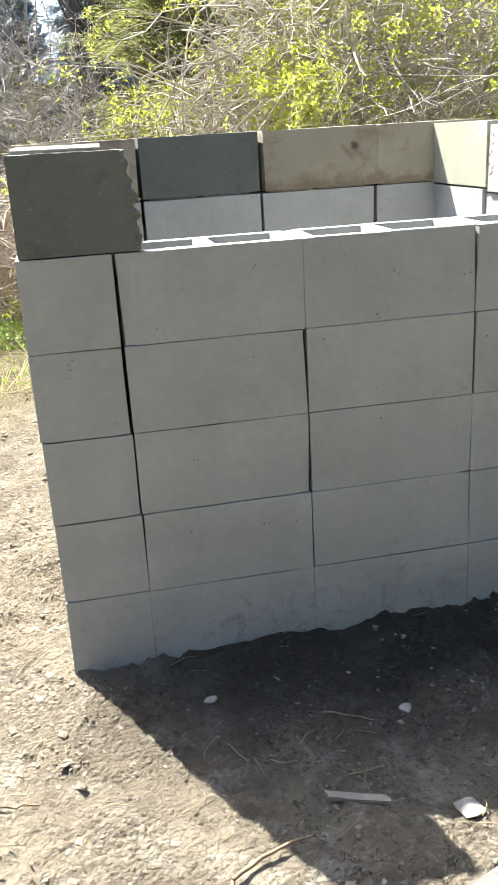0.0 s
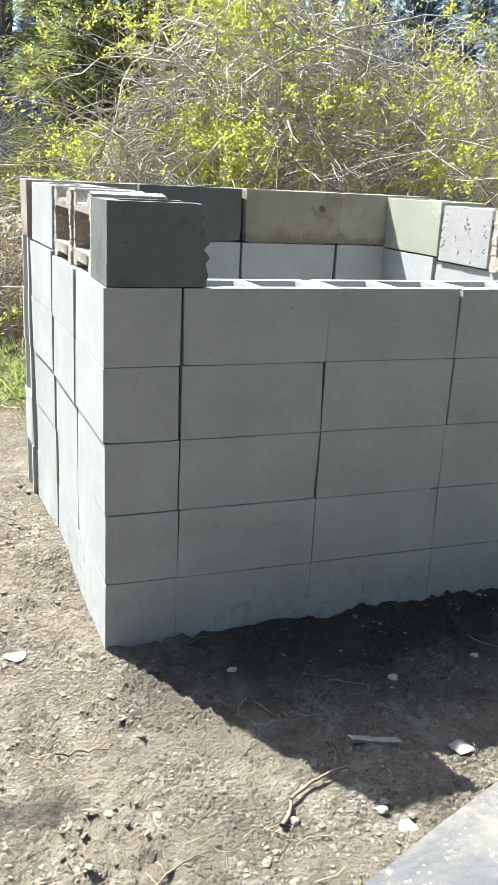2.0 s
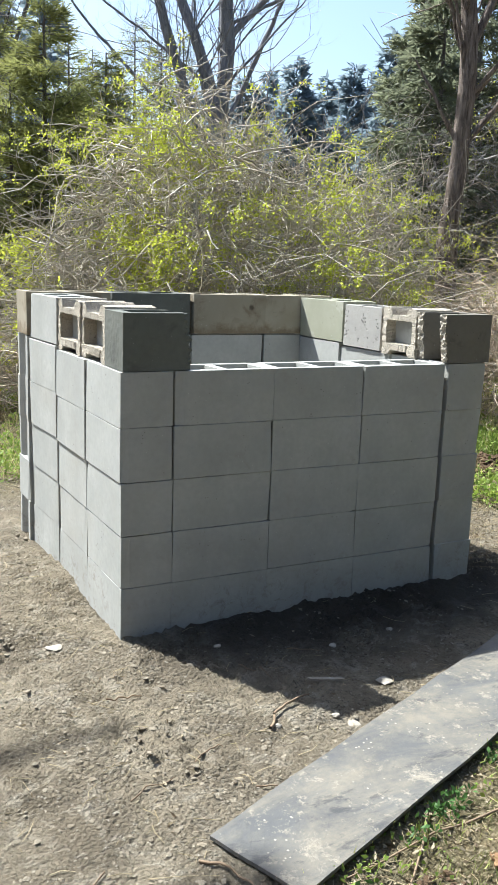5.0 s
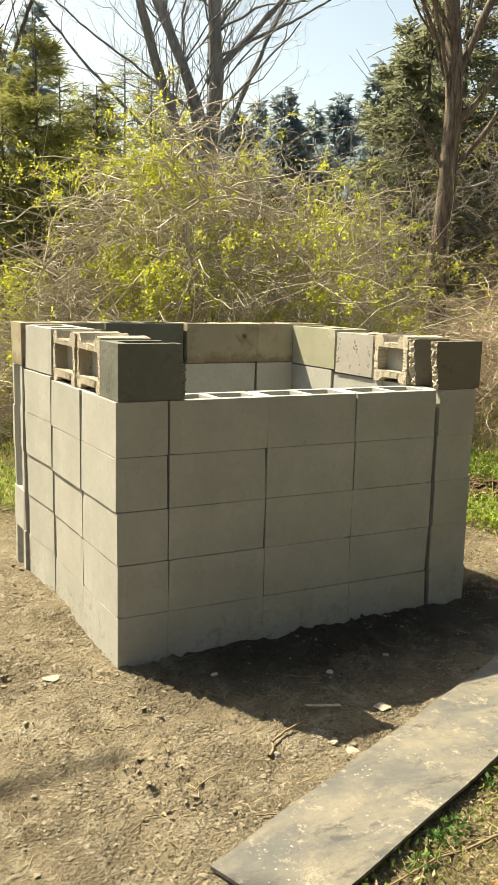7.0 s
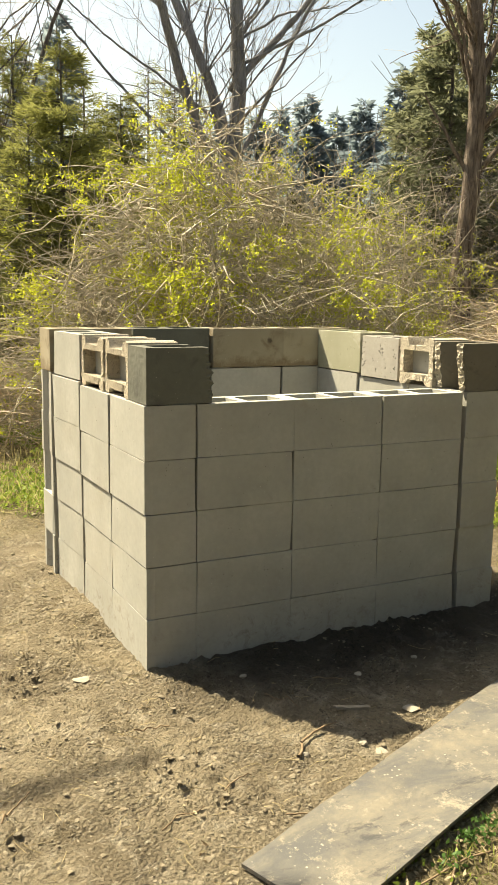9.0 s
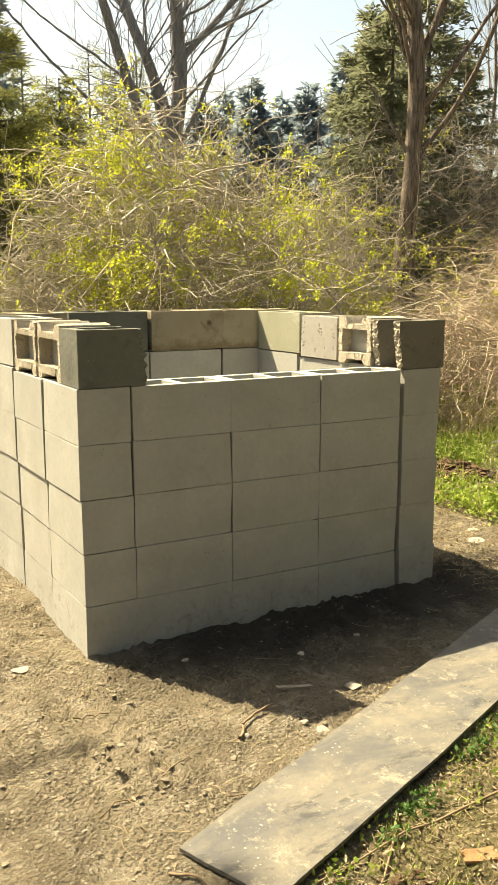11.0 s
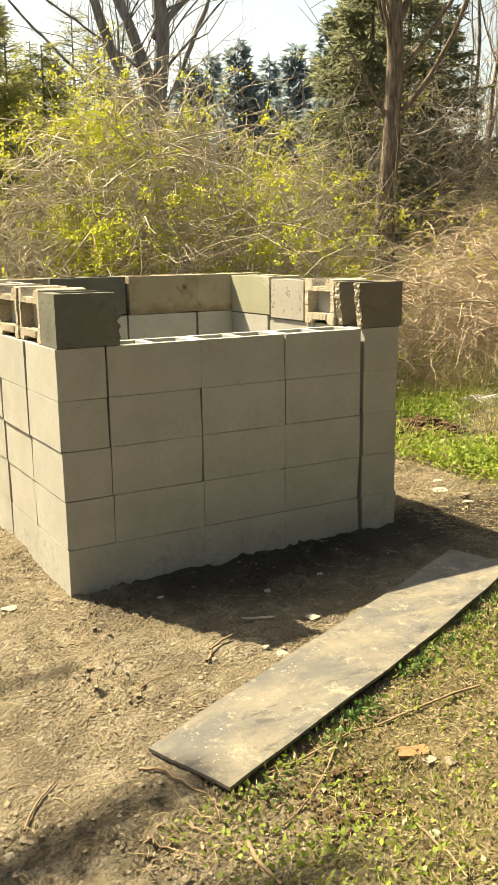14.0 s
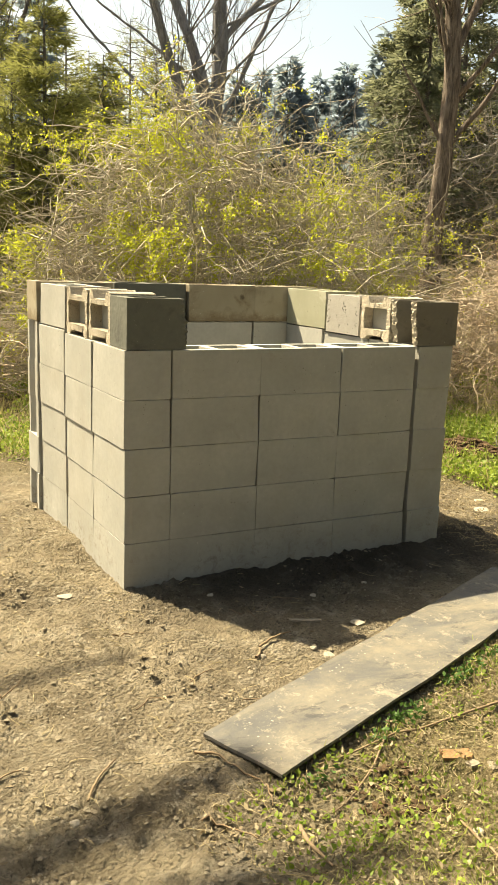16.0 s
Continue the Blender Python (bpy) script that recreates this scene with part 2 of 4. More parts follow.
fleck = n.maths("MULTIPLY", n.ramp(n.cells(42), 0.08, 0.16, 1, 0), n.ramp(n.noise(9, 3), 0.5, 0.58))
tone = n.mix(n.maths("MULTIPLY", fleck, 0.75), tone, (0.46, 0.42, 0.33))
n.bump(n.maths("ADD", n.noise(50, 5, 0.6), n.maths("MULTIPLY", dust, 0.8)), 0.35, 0.01)
RUBBER = n.done(tone, n.ramp(dust, 0, 1, 0.7, 0.97), 0.15)


# ---- mesh helpers ----
def finish(ob, material, smooth=False):
    ob.data.materials.append(material)
    if smooth:
        ob.data.polygons.foreach_set("use_smooth", [True] * len(ob.data.polygons))
    return ob


def part(name, bm, material, parent=None, label="", smooth=False):
    """Links a bmesh, or a mesh, as one object under a thing."""
    mesh = bm
    if isinstance(bm, bmesh.types.BMesh):
        mesh = bpy.data.meshes.new(name)
        bm.to_mesh(mesh)
        bm.free()
    ob = new(name, mesh)
    if not mesh.materials:
        finish(ob, material, smooth)
    ob.parent = parent
    return tagged(ob, label)


def empty(name, x, y, z, label, category, group=""):
    ob = new(name)
    ob.location = (x, y, z)
    ob.empty_display_size = 0.1
    return tagged(ob, label, category, group)


def raw(name, verts, quads):
    """A mesh from arrays of places and four-cornered faces."""
    mesh = bpy.data.meshes.new(name)
    verts, quads = np.asarray(verts, dtype=np.float32), np.asarray(quads, dtype=np.int32)
    mesh.vertices.add(len(verts))
    mesh.vertices.foreach_set("co", verts.ravel())
    mesh.loops.add(quads.size)
    mesh.loops.foreach_set("vertex_index", quads.ravel())
    mesh.polygons.add(len(quads))
    mesh.polygons.foreach_set("loop_start", np.arange(0, quads.size, 4, dtype=np.int32))
    mesh.update(calc_edges=True)
    mesh.validate()
    return mesh


def tubes(name, lines, sides=3):
    """One mesh of tapering tubes; a line is (points, first radius, last radius)."""
    V, F, base = [], [], 0
    ring = np.arange(sides) * 2 * np.pi / sides
    for pts, r0, r1 in lines:
        pts = np.asarray(pts, dtype=float)
        k = len(pts)
        way = np.gradient(pts, axis=0)
        way /= np.linalg.norm(way, axis=1)[:, None] + 1e-9
        ref = np.array((0.0, 0.0, 1.0)) if abs(way[:, 2].mean()) < 0.8 else np.array((1.0, 0.0, 0.0))
        a = np.cross(way, ref)
        a /= np.linalg.norm(a, axis=1)[:, None] + 1e-9
        b = np.cross(way, a)
        r = np.linspace(r0, r1, k)[:, None, None]
        V.append((pts[:, None] + r * (np.cos(ring)[None, :, None] * a[:, None] + np.sin(ring)[None, :, None] * b[:, None])).reshape(-1, 3))
        i = np.arange(k - 1)[:, None] * sides + base
        j, j2 = np.arange(sides)[None], (np.arange(sides)[None] + 1) % sides
        F.append(np.stack((i + j, i + j2, i + sides + j2, i + sides + j), -1).reshape(-1, 4))
        base += k * sides
    return raw(name, np.concatenate(V), np.concatenate(F))


rng = np.random.default_rng(7)


def unit(v):
    return v / (np.linalg.norm(v, axis=-1, keepdims=True) + 1e-9)


def leaves(name, at, length, width, way=None, spread=1.0, fold=0.25):
    """One mesh of pointed leaves at many places."""
    at = np.asarray(at, dtype=float)
    k = len(at)
    d = rng.normal(size=(k, 3))
    d = unit(d * spread + (0 if way is None else np.asarray(way)))
    s = unit(np.cross(d, rng.normal(size=(k, 3))))
    up = np.cross(s, d)
    L = (length * rng.uniform(0.55, 1.25, k))[:, None]
    W = (width * rng.uniform(0.6, 1.2, k))[:, None]
    verts = np.stack((at, at + d * L * 0.45 + s * W * 0.5 + up * W * fold, at + d * L, at + d * L * 0.45 - s * W * 0.5 + up * W * fold), 1)
    return raw(name, verts.reshape(-1, 3), np.arange(4 * k).reshape(-1, 4))


def wander(start, way, length, steps, wobble, droop=0.0):
    """A crooked line."""
    pts, way = [np.array(start, dtype=float)], np.array(way, dtype=float)
    for _ in range(steps):
        way = unit(way + rng.normal(size=3) * wobble + np.array((0, 0, -droop)))
        pts.append(pts[-1] + way * length / steps)
    return np.array(pts)


def smooth_step(a, b, v):
    t = min(1.0, max(0.0, (v - a) / (b - a)))
    return t * t * (3 - 2 * t)


def ground_z(x, y):
    """The height of the ground."""
    p = Vector((x, y, 0.0))
    near = 1 - smooth_step(4, 9, math.hypot(x, y))
    z = 0.016 * noise.noise(p * 2.3) + near * (0.009 * noise.noise(p * 9) + (1 + 0.55 * max(smooth_step(-0.9, -0.75, y - 0.432 * x), smooth_step(-0.15, -0.3, x))) * min(0.95, 0.62 + 0.9 * noise.noise(p * 3.1)) * (0.015 * noise.noise(p * 19) + 0.0125 * max(-0.12, noise.noise(p * 41)) + 0.0105 * max(-0.2, noise.noise(p * 83))))
    z -= 0.03 * smooth_step(-1.0, -1.7, y - 0.43 * x) * smooth_step(-0.3, 0.3, x)
    if -0.3 < x < 2.0 and -0.5 < y < 0.3:
        bank = math.exp(-((min(y, 0) / 0.1) ** 2)) * smooth_step(0.1, 0.7, x) * (1 - smooth_step(1.7, 2.0, x)) * (1 - smooth_step(0.2, 0.3, y))
        z += bank * (0.03 + 0.035 * noise.noise(p * 7.0))
    if -0.5 < x < 0.3 and 0.2 < y < 1.8:
        z += 0.03 * math.exp(-((min(x, 0) / 0.12) ** 2)) * smooth_step(0.3, 0.9, y) * (1 - smooth_step(1.4, 1.8, y))
    far = x * 0.67 + y * 0.74
    z += 1.25 * smooth_step(4.6, 9.5, far) * smooth_step(2.4, 5.0, x - 0.1 * y) + 0.25 * noise.noise(p * 0.21) * smooth_step(5, 12, math.hypot(x, y))
    return z


def spread_line(lo, hi, step, far):
    """Coordinates that are dense from lo to hi and grow apart outside."""
    mid = list(np.arange(lo, hi, step))
    out, gap = hi, step
    above, below = [], []
    while out < far:
        above.append(out)
        gap *= 1.13
        out += gap
    out, gap = lo - step, step
    while out > -far:
        below.append(out)
        gap *= 1.13
        out -= gap
    return below[::-1] + mid + above


gx, gy = spread_line(-1.4, 1.8, 0.0125, 600), spread_line(-2.3, 0.6, 0.0125, 600)
ground_verts = [(x, y, ground_z(x, y)) for y in gy for x in gx]
idx = np.arange(len(gx) * len(gy)).reshape(len(gy), len(gx))
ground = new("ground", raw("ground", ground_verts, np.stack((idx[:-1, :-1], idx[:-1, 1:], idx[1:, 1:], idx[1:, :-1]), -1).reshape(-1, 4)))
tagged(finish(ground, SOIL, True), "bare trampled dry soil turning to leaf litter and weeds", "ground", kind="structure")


# ---- the concrete block enclosure ----
H = 0.194


def block_bm(L=0.395, W=0.194, tall=H, groove=0, seed=0):
    """A hollow concrete block with two cells; groove: how many ends are hollowed."""
    r = random.Random(seed)
    xs = [0, 0.035, L / 2 - 0.016, L / 2 + 0.016, L - 0.035, L]
    ys = [0, 0.032, 0.056, W - 0.056, W - 0.032, W]
    bm = bmesh.new()
    v = {}
    for i, x in enumerate(xs):
        for j, y in enumerate(ys):
            px = x
            if j in (2, 3) and i == 0 and groove > 0:
                px = 0.02
            if j in (2, 3) and i == 5 and groove > 1:
                px = L - 0.02
            v[i, j] = bm.verts.new((px, y, 0))
    faces = []
    for i in range(5):
        for j in range(5):
            if i in (1, 3) and j in (1, 2, 3):
                continue
            faces.append(bm.faces.new((v[i, j], v[i + 1, j], v[i + 1, j + 1], v[i, j + 1])))
    top = bmesh.ops.extrude_face_region(bm, geom=faces)
    bmesh.ops.translate(bm, vec=(0, 0, tall), verts=[g for g in top["geom"] if isinstance(g, bmesh.types.BMVert)])
    bmesh.ops.recalc_face_normals(bm, faces=bm.faces)
    outer = [e for e in bm.edges if len(e.link_faces) == 2 and e.calc_face_angle(0) > 0.9 and all(min(q.co.x, L - q.co.x) < 1e-5 or min(q.co.y, W - q.co.y) < 1e-5 for q in e.verts)]
    bmesh.ops.bevel(bm, geom=outer, offset=0.0011, segments=1, affect="EDGES", clamp_overlap=True)
    for q in bm.verts:
        q.co += Vector((r.uniform(-1, 1), r.uniform(-1, 1), r.uniform(-1, 1))) * 0.0007
    for corner in r.sample([(0, 0), (L, 0), (0, W), (L, W)], 2):
        z = r.choice((0, tall))
        for q in bm.verts:
            if (q.co - Vector((*corner, z))).length < 0.009:
                q.co += (Vector((L / 2, W / 2, tall / 2)) - q.co).normalized() * r.uniform(0.002, 0.008)
    return bm


def mesh_of(name, bm, material):
    mesh = bpy.data.meshes.new(name)
    bm.to_mesh(mesh)
    bm.free()
    mesh.materials.append(material)
    return mesh


enclosure = empty("block_enclosure", 0.8, 0.7, 0, "waist-high dry-stacked grey concrete block enclosure, open at the top", "enclosure")
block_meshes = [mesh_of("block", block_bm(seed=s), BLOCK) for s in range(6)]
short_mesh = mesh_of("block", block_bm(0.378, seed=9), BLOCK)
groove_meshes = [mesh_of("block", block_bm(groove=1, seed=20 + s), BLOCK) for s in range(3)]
lay = random.Random(4)


def lay_block(mesh, x, y, z, turn, parent=enclosure, label="", stray=0.0025):
    """turn: 0 along x, 90 along y (then x is the block's right side)."""
    ob = new("block", mesh)
    ob.matrix_world = pose(x + lay.uniform(-stray, stray), y + lay.uniform(-stray, stray), z, lay.uniform(-0.06, 0.06), lay.uniform(-0.06, 0.06), turn + lay.uniform(-0.12, 0.12))
    ob.parent = parent
    if parent:
        ob.matrix_parent_inverse = Matrix.Translation(parent.location).inverted()
    return tagged(ob, label)


# the back wall stands a little higher than the front
RISE = 0.02
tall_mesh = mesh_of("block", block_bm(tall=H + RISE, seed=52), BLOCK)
# how far the upright joints stand open, course by course from the ground
FRONT_GAPS = ((0.0022, 0.0012, 0.0002), (0.003, 0.0026, 0.0002), (0.0035, 0.003, 0.0004), (0.0028, 0.0036, 0.0042), (0.002, 0.0014, 0.0014))
SIDE_GAPS = ((0.0002, 0.0003), (0.0003, 0.003), (0.0003, 0.004), (0.005, 0.005), (0.0045, 0.005))


def cut_block(length, drop):
    return mesh_of("block", block_bm(length, tall=H - drop, seed=lay.randrange(999)), BLOCK)


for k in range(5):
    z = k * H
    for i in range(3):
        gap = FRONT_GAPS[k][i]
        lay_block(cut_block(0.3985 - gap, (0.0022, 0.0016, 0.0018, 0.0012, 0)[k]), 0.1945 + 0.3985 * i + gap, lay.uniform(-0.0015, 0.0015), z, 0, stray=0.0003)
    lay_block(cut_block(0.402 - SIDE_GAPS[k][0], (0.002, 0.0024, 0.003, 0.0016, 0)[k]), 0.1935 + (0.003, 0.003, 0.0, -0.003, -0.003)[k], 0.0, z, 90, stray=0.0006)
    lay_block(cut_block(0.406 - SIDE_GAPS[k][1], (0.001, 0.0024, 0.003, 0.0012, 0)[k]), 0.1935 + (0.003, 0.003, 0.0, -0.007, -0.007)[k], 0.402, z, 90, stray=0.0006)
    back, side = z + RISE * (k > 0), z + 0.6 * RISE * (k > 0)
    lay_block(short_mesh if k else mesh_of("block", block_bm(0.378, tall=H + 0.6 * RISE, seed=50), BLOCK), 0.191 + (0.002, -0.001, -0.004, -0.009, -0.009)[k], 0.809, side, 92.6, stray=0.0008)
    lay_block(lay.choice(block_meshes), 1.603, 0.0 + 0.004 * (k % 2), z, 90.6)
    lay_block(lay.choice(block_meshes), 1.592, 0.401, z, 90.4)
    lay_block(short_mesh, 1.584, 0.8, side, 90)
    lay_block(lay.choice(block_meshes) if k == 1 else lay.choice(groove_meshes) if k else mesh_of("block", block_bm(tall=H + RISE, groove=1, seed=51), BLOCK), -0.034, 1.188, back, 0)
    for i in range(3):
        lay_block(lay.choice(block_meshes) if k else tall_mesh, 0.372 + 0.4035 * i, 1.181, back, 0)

Z6 = 5 * H + 0.006
lay_block(mesh_of("block", block_bm(seed=31), TAN_BLOCK), -0.036, 1.19, Z6 + RISE, 0, label="weathered tan block")
lay_block(mesh_of("block", block_bm(0.4, seed=32), DARK_BLOCK), 0.372, 1.198, Z6 + RISE, 0, label="dark stained block")
lay_block(mesh_of("block", block_bm(0.4, seed=33), TAN_BLOCK), 0.781, 1.178, Z6 + RISE, 0, label="tan block with brown stains")
lay_block(mesh_of("block", block_bm(0.4, seed=34), TAN_BLOCK), 1.183, 1.18, Z6 + RISE, 0, label="tan block with brown stains")
lay_block(mesh_of("block", block_bm(0.38, seed=35), BLOCK), 0.189, 0.803, Z6 + 0.6 * RISE, 92.3, label="clean grey block")
lay_block(mesh_of("block", block_bm(0.4, seed=36), MOSS_BLOCK), 1.58, 0.772, Z6 + 0.6 * RISE, 90, label="grey-green weathered block")
pit_bm = block_bm(0.298, seed=37)
lay_block(mesh_of("block", pit_bm, PIT_BLOCK), 1.582, 0.462, Z6, 90.5, label="grey block with a coarse pitted face")


def rough_up(bm, amount, scale=40.0, pick=None):
    for q in bm.verts:
        if pick is None or pick(q.co):
            q.co += noise.noise_vector(q.co * scale) * amount


def slab(bm, lo, hi, cuts=(1, 1, 1)):
    """A box divided into cuts, added to bm."""
    made = bmesh.ops.create_cube(bm, size=1.0)["verts"]
    for q in made:
        q.co = Vector([lo[i] + (q.co[i] + 0.5) * (hi[i] - lo[i]) for i in range(3)])
    return made


def half_block(width, name, x, y, z, facing):
    """Half a wide flanged block on its side: one cell through it, the hollowed end upwards."""
    cs = 0.026
    prof = [(0, 0), (0.045, 0), (0.062, 0.02), (width - 0.062, 0.02), (width - 0.045, 0), (width, 0), (width, 0.206), (width - 0.05, 0.212), (width - 0.075, 0.176), (0.075, 0.176), (0.05, 0.212), (0, 0.206)]
    hole = [(cs + 0.004, 0.05), (width - cs - 0.004, 0.05), (width - cs, 0.154), (cs, 0.154)]
    bm = bmesh.new()
    edges = []
    for loop in (prof, hole):
        pts = []
        for a, b in zip(loop, loop[1:] + loop[:1]):
            steps = max(1, int(math.dist(a, b) / 0.007))
            pts += [(a[0] + (b[0] - a[0]) * s / steps, a[1] + (b[1] - a[1]) * s / steps) for s in range(steps)]
        ring = [bm.verts.new((0, p[0], p[1])) for p in pts]
        edges += [bm.edges.new((p, q)) for p, q in zip(ring, ring[1:] + ring[:1])]
    bmesh.ops.triangle_fill(bm, edges=edges, use_beauty=True, use_dissolve=False)
    depth = bmesh.ops.extrude_face_region(bm, geom=list(bm.faces))
    bmesh.ops.translate(bm, vec=(0.194, 0, 0), verts=[g for g in depth["geom"] if isinstance(g, bmesh.types.BMVert)])
    bmesh.ops.recalc_face_normals(bm, faces=bm.faces)
    rough_up(bm, 0.0042, 85)
    count = len(bm.faces)
    slab(bm, (0.052, cs - 0.006, 0.044), (0.1, width - cs + 0.006, 0.16))
    for f in list(bm.faces)[count:]:
        f.material_index = 1
    for q in bm.verts:
        q.co.z = max(q.co.z, 0.0)
    ob = part("hollow_half_block", bm, ROUGH_BLOCK)
    ob.data.materials.append(BLOCK)
    ob.matrix_world = pose(x, y, z, 0, 0, facing)
    return tagged(ob, "rough half block on its side, its cell open, on the wall", "concrete block", "broken blocks on the wall")


half_block(0.296, "hollow", 0.002, 0.490, Z6 - 0.004, 0.5)
half_block(0.292, "hollow", 0.006, 0.196, Z6 - 0.004, -0.5)
half_block(0.238, "hollow", 1.386, 0.204, Z6 - 0.006, 0)


def broken_end(length, open_sign, material, seed):
    """A broken block: two side walls and one end, torn open at the other end."""
    bm = bmesh.new()
    prof = [(0, 0), (length, 0), (length, 0.036), (0.045, 0.036), (0.045, 0.158), (length - 0.008, 0.158), (length - 0.008, 0.194), (0, 0.194)]
    pts = []
    for a, b in zip(prof, prof[1:] + prof[:1]):
        steps = max(1, int(math.dist(a, b) / 0.006))
        pts += [(a[0] + (b[0] - a[0]) * s / steps, a[1] + (b[1] - a[1]) * s / steps) for s in range(steps)]
    rows = 44
    rings = [[bm.verts.new((p[0] * open_sign, p[1], 0.198 * k / (rows - 1))) for p in pts] for k in range(rows)]
    for lo, hi in zip(rings, rings[1:]):
        for i in range(len(pts)):
            bm.faces.new((lo[i], lo[(i + 1) % len(pts)], hi[(i + 1) % len(pts)], hi[i]))
    bm.faces.new(rings[0][::-1])
    bm.faces.new(rings[-1])
    bmesh.ops.recalc_face_normals(bm, faces=bm.faces)
    for q in bm.verts:
        torn = smooth_step(length - 0.03, length - 0.004, abs(q.co.x))
        w = noise.noise_vector(Vector((q.co.x, q.co.y, q.co.z + seed)) * 52)
        fine = noise.noise_vector(Vector((q.co.x, q.co.y, q.co.z + seed)) * 130)
        q.co.x += open_sign * torn * (w.x * 0.009 + fine.x * 0.007 - 0.006 + 0.01 * math.sin(q.co.z * 17 + seed))
        q.co.y += torn * (w.y * 0.004 + fine.y * 0.004)
        q.co += noise.noise_vector(q.co * 60) * 0.0008
        q.co.z = max(q.co.z, 0.0)
    for f in bm.faces:
        if abs(f.normal.x) > 0.6 and abs(f.calc_center_median().x) > length - 0.05:
            f.material_index = 1
    mesh = bpy.data.meshes.new("broken_block")
    bm.to_mesh(mesh)
    bm.free()
    mesh.materials.append(material)
    mesh.materials.append(ROUGH_BLOCK)
    ob = new("broken_block", mesh)
    return ob


left_broken = broken_end(0.246, 1, DARK_BLOCK, 1.0)
left_broken.matrix_world = pose(0.004, -0.001, 5 * H + 0.003, 0, 0, 0)
tagged(left_broken, "dark stained broken block on the front corner of the wall", "concrete block", "broken blocks on the wall")
right_broken = broken_end(0.238, -1, concrete("sooty_concrete", (0.16, 0.15, 0.12), (0.22, 0.2, 0.16), (0.08, 0.075, 0.06), 0.58), 5.0)
right_broken.matrix_world = pose(1.618, -0.002, 5 * H + 0.003, 0, 0, 0)
tagged(right_broken, "brown-grey broken block with a torn pale end, on the wall", "concrete block", "broken blocks on the wall")

# ---- the sheet on the ground ----
bm = bmesh.new()
nu, nv = 60, 10
run, side = Vector((1.77, 0.765)), Vector((0.105, -0.262))
grid = {}
for i in range(nu + 1):
    for j in range(nv + 1):
        u, v = i / nu, j / nv
        p = Vector((-0.182, -1.168)) + run * u + side * v
        p += Vector((0.4, -0.9)).normalized() * (0.02 * math.sin(u * math.pi) * v)
        p += Vector((noise.noise(Vector((u * 9, v * 3, 5))), noise.noise(Vector((u * 9, v * 3, 9))))) * 0.004
        grid[i, j] = bm.verts.new((p.x, p.y, 0.013 + 0.004 * math.sin(u * 7) + 0.004 * noise.noise(Vector((u * 6, v * 2, 0))) - 0.006 * v))
sheet_faces = [bm.faces.new((grid[i, j], grid[i, j + 1], grid[i + 1, j + 1], grid[i + 1, j])) for i in range(nu) for j in range(nv)]
bmesh.ops.recalc_face_normals(bm, faces=bm.faces)
made = bmesh.ops.extrude_face_region(bm, geom=sheet_faces)
bmesh.ops.translate(bm, vec=(0, 0, 0.01), verts=[g for g in made["geom"] if isinstance(g, bmesh.types.BMVert)])
bmesh.ops.recalc_face_normals(bm, faces=bm.faces)
tagged(part("rubber_mat", bm, RUBBER), "long dark rubber mat, dusty with tan soil, lying on the ground", "mat")


# ---- sticks, chips, clods on the ground ----
def stick(x0, y0, x1, y1, r=0.005, bend=0.02, label="thin brown fallen stick on the soil", lift=0.004):
    k = 9
    r *= 0.75
    pts = []
    across = Vector((y0 - y1, x1 - x0)).normalized()
    for i in range(k):
        t = i / (k - 1)
        x, y = x0 + (x1 - x0) * t, y0 + (y1 - y0) * t
        s = bend * math.sin(t * math.pi) + 0.006 * noise.noise(Vector((x * 12, y * 12, 3)))
        x, y = x + across.x * s, y + across.y * s
        pts.append((x, y, ground_z(x, y) + r + lift * (1 + noise.noise(Vector((x * 9, y * 9, 1))))))
    return tagged(part("stick", tubes("stick", [(pts, r, r * 0.55)], 6), STICK, smooth=True), label, "stick", "sticks on the ground")


stick(0.205, -0.765, 0.247, -0.70, 0.008, -0.006, "short forked grey-brown stick on the soil")
stick(0.247, -0.70, 0.40, -0.655, 0.006, 0.008, "bent grey-brown stick on the soil", 0.012)
stick(-0.232, -1.221, -0.129, -1.405, 0.005, 0.01)
stick(-0.129, -1.405, -0.147, -1.513, 0.004, 0.008)
stick(-0.129, -1.608, -0.143, -1.779, 0.009, -0.01, "pale thick stick on the soil")
stick(0.404, -1.247, -0.024, -1.594, 0.005, 0.03, "long curved dry vine stem on the litter")
stick(0.86, -1.33, 0.05, -1.40, 0.0055, -0.03, "long thin brown stick on the litter")
stick(0.262, -1.712, 0.22, -1.95, 0.006, 0.01, "reddish straight stick on the litter")
stick(-0.193, -0.427, -0.075, -0.424, 0.004, 0.006)
stick(-0.56, -1.31, -0.44, -1.17, 0.005, 0.01)
stick(-0.30, -0.95, -0.16, -0.90, 0.003, 0.01)
stick(0.02, -1.02, 0.10, -1.06, 0.003, 0.006)
stick(-0.08, -0.85, 0.03, -0.80, 0.0035, 0.01)
stick(-0.66, -0.75, -0.56, -0.62, 0.004, 0.01)
stick(-0.85, -1.20, -0.68, -1.12, 0.005, 0.01)
stick(0.30, -0.35, 0.36, -0.48, 0.003, 0.006)
stick(0.52, -0.30, 0.62, -0.36, 0.003, 0.006)
stick(-0.34, -1.50, -0.25, -1.62, 0.004, 0.01)


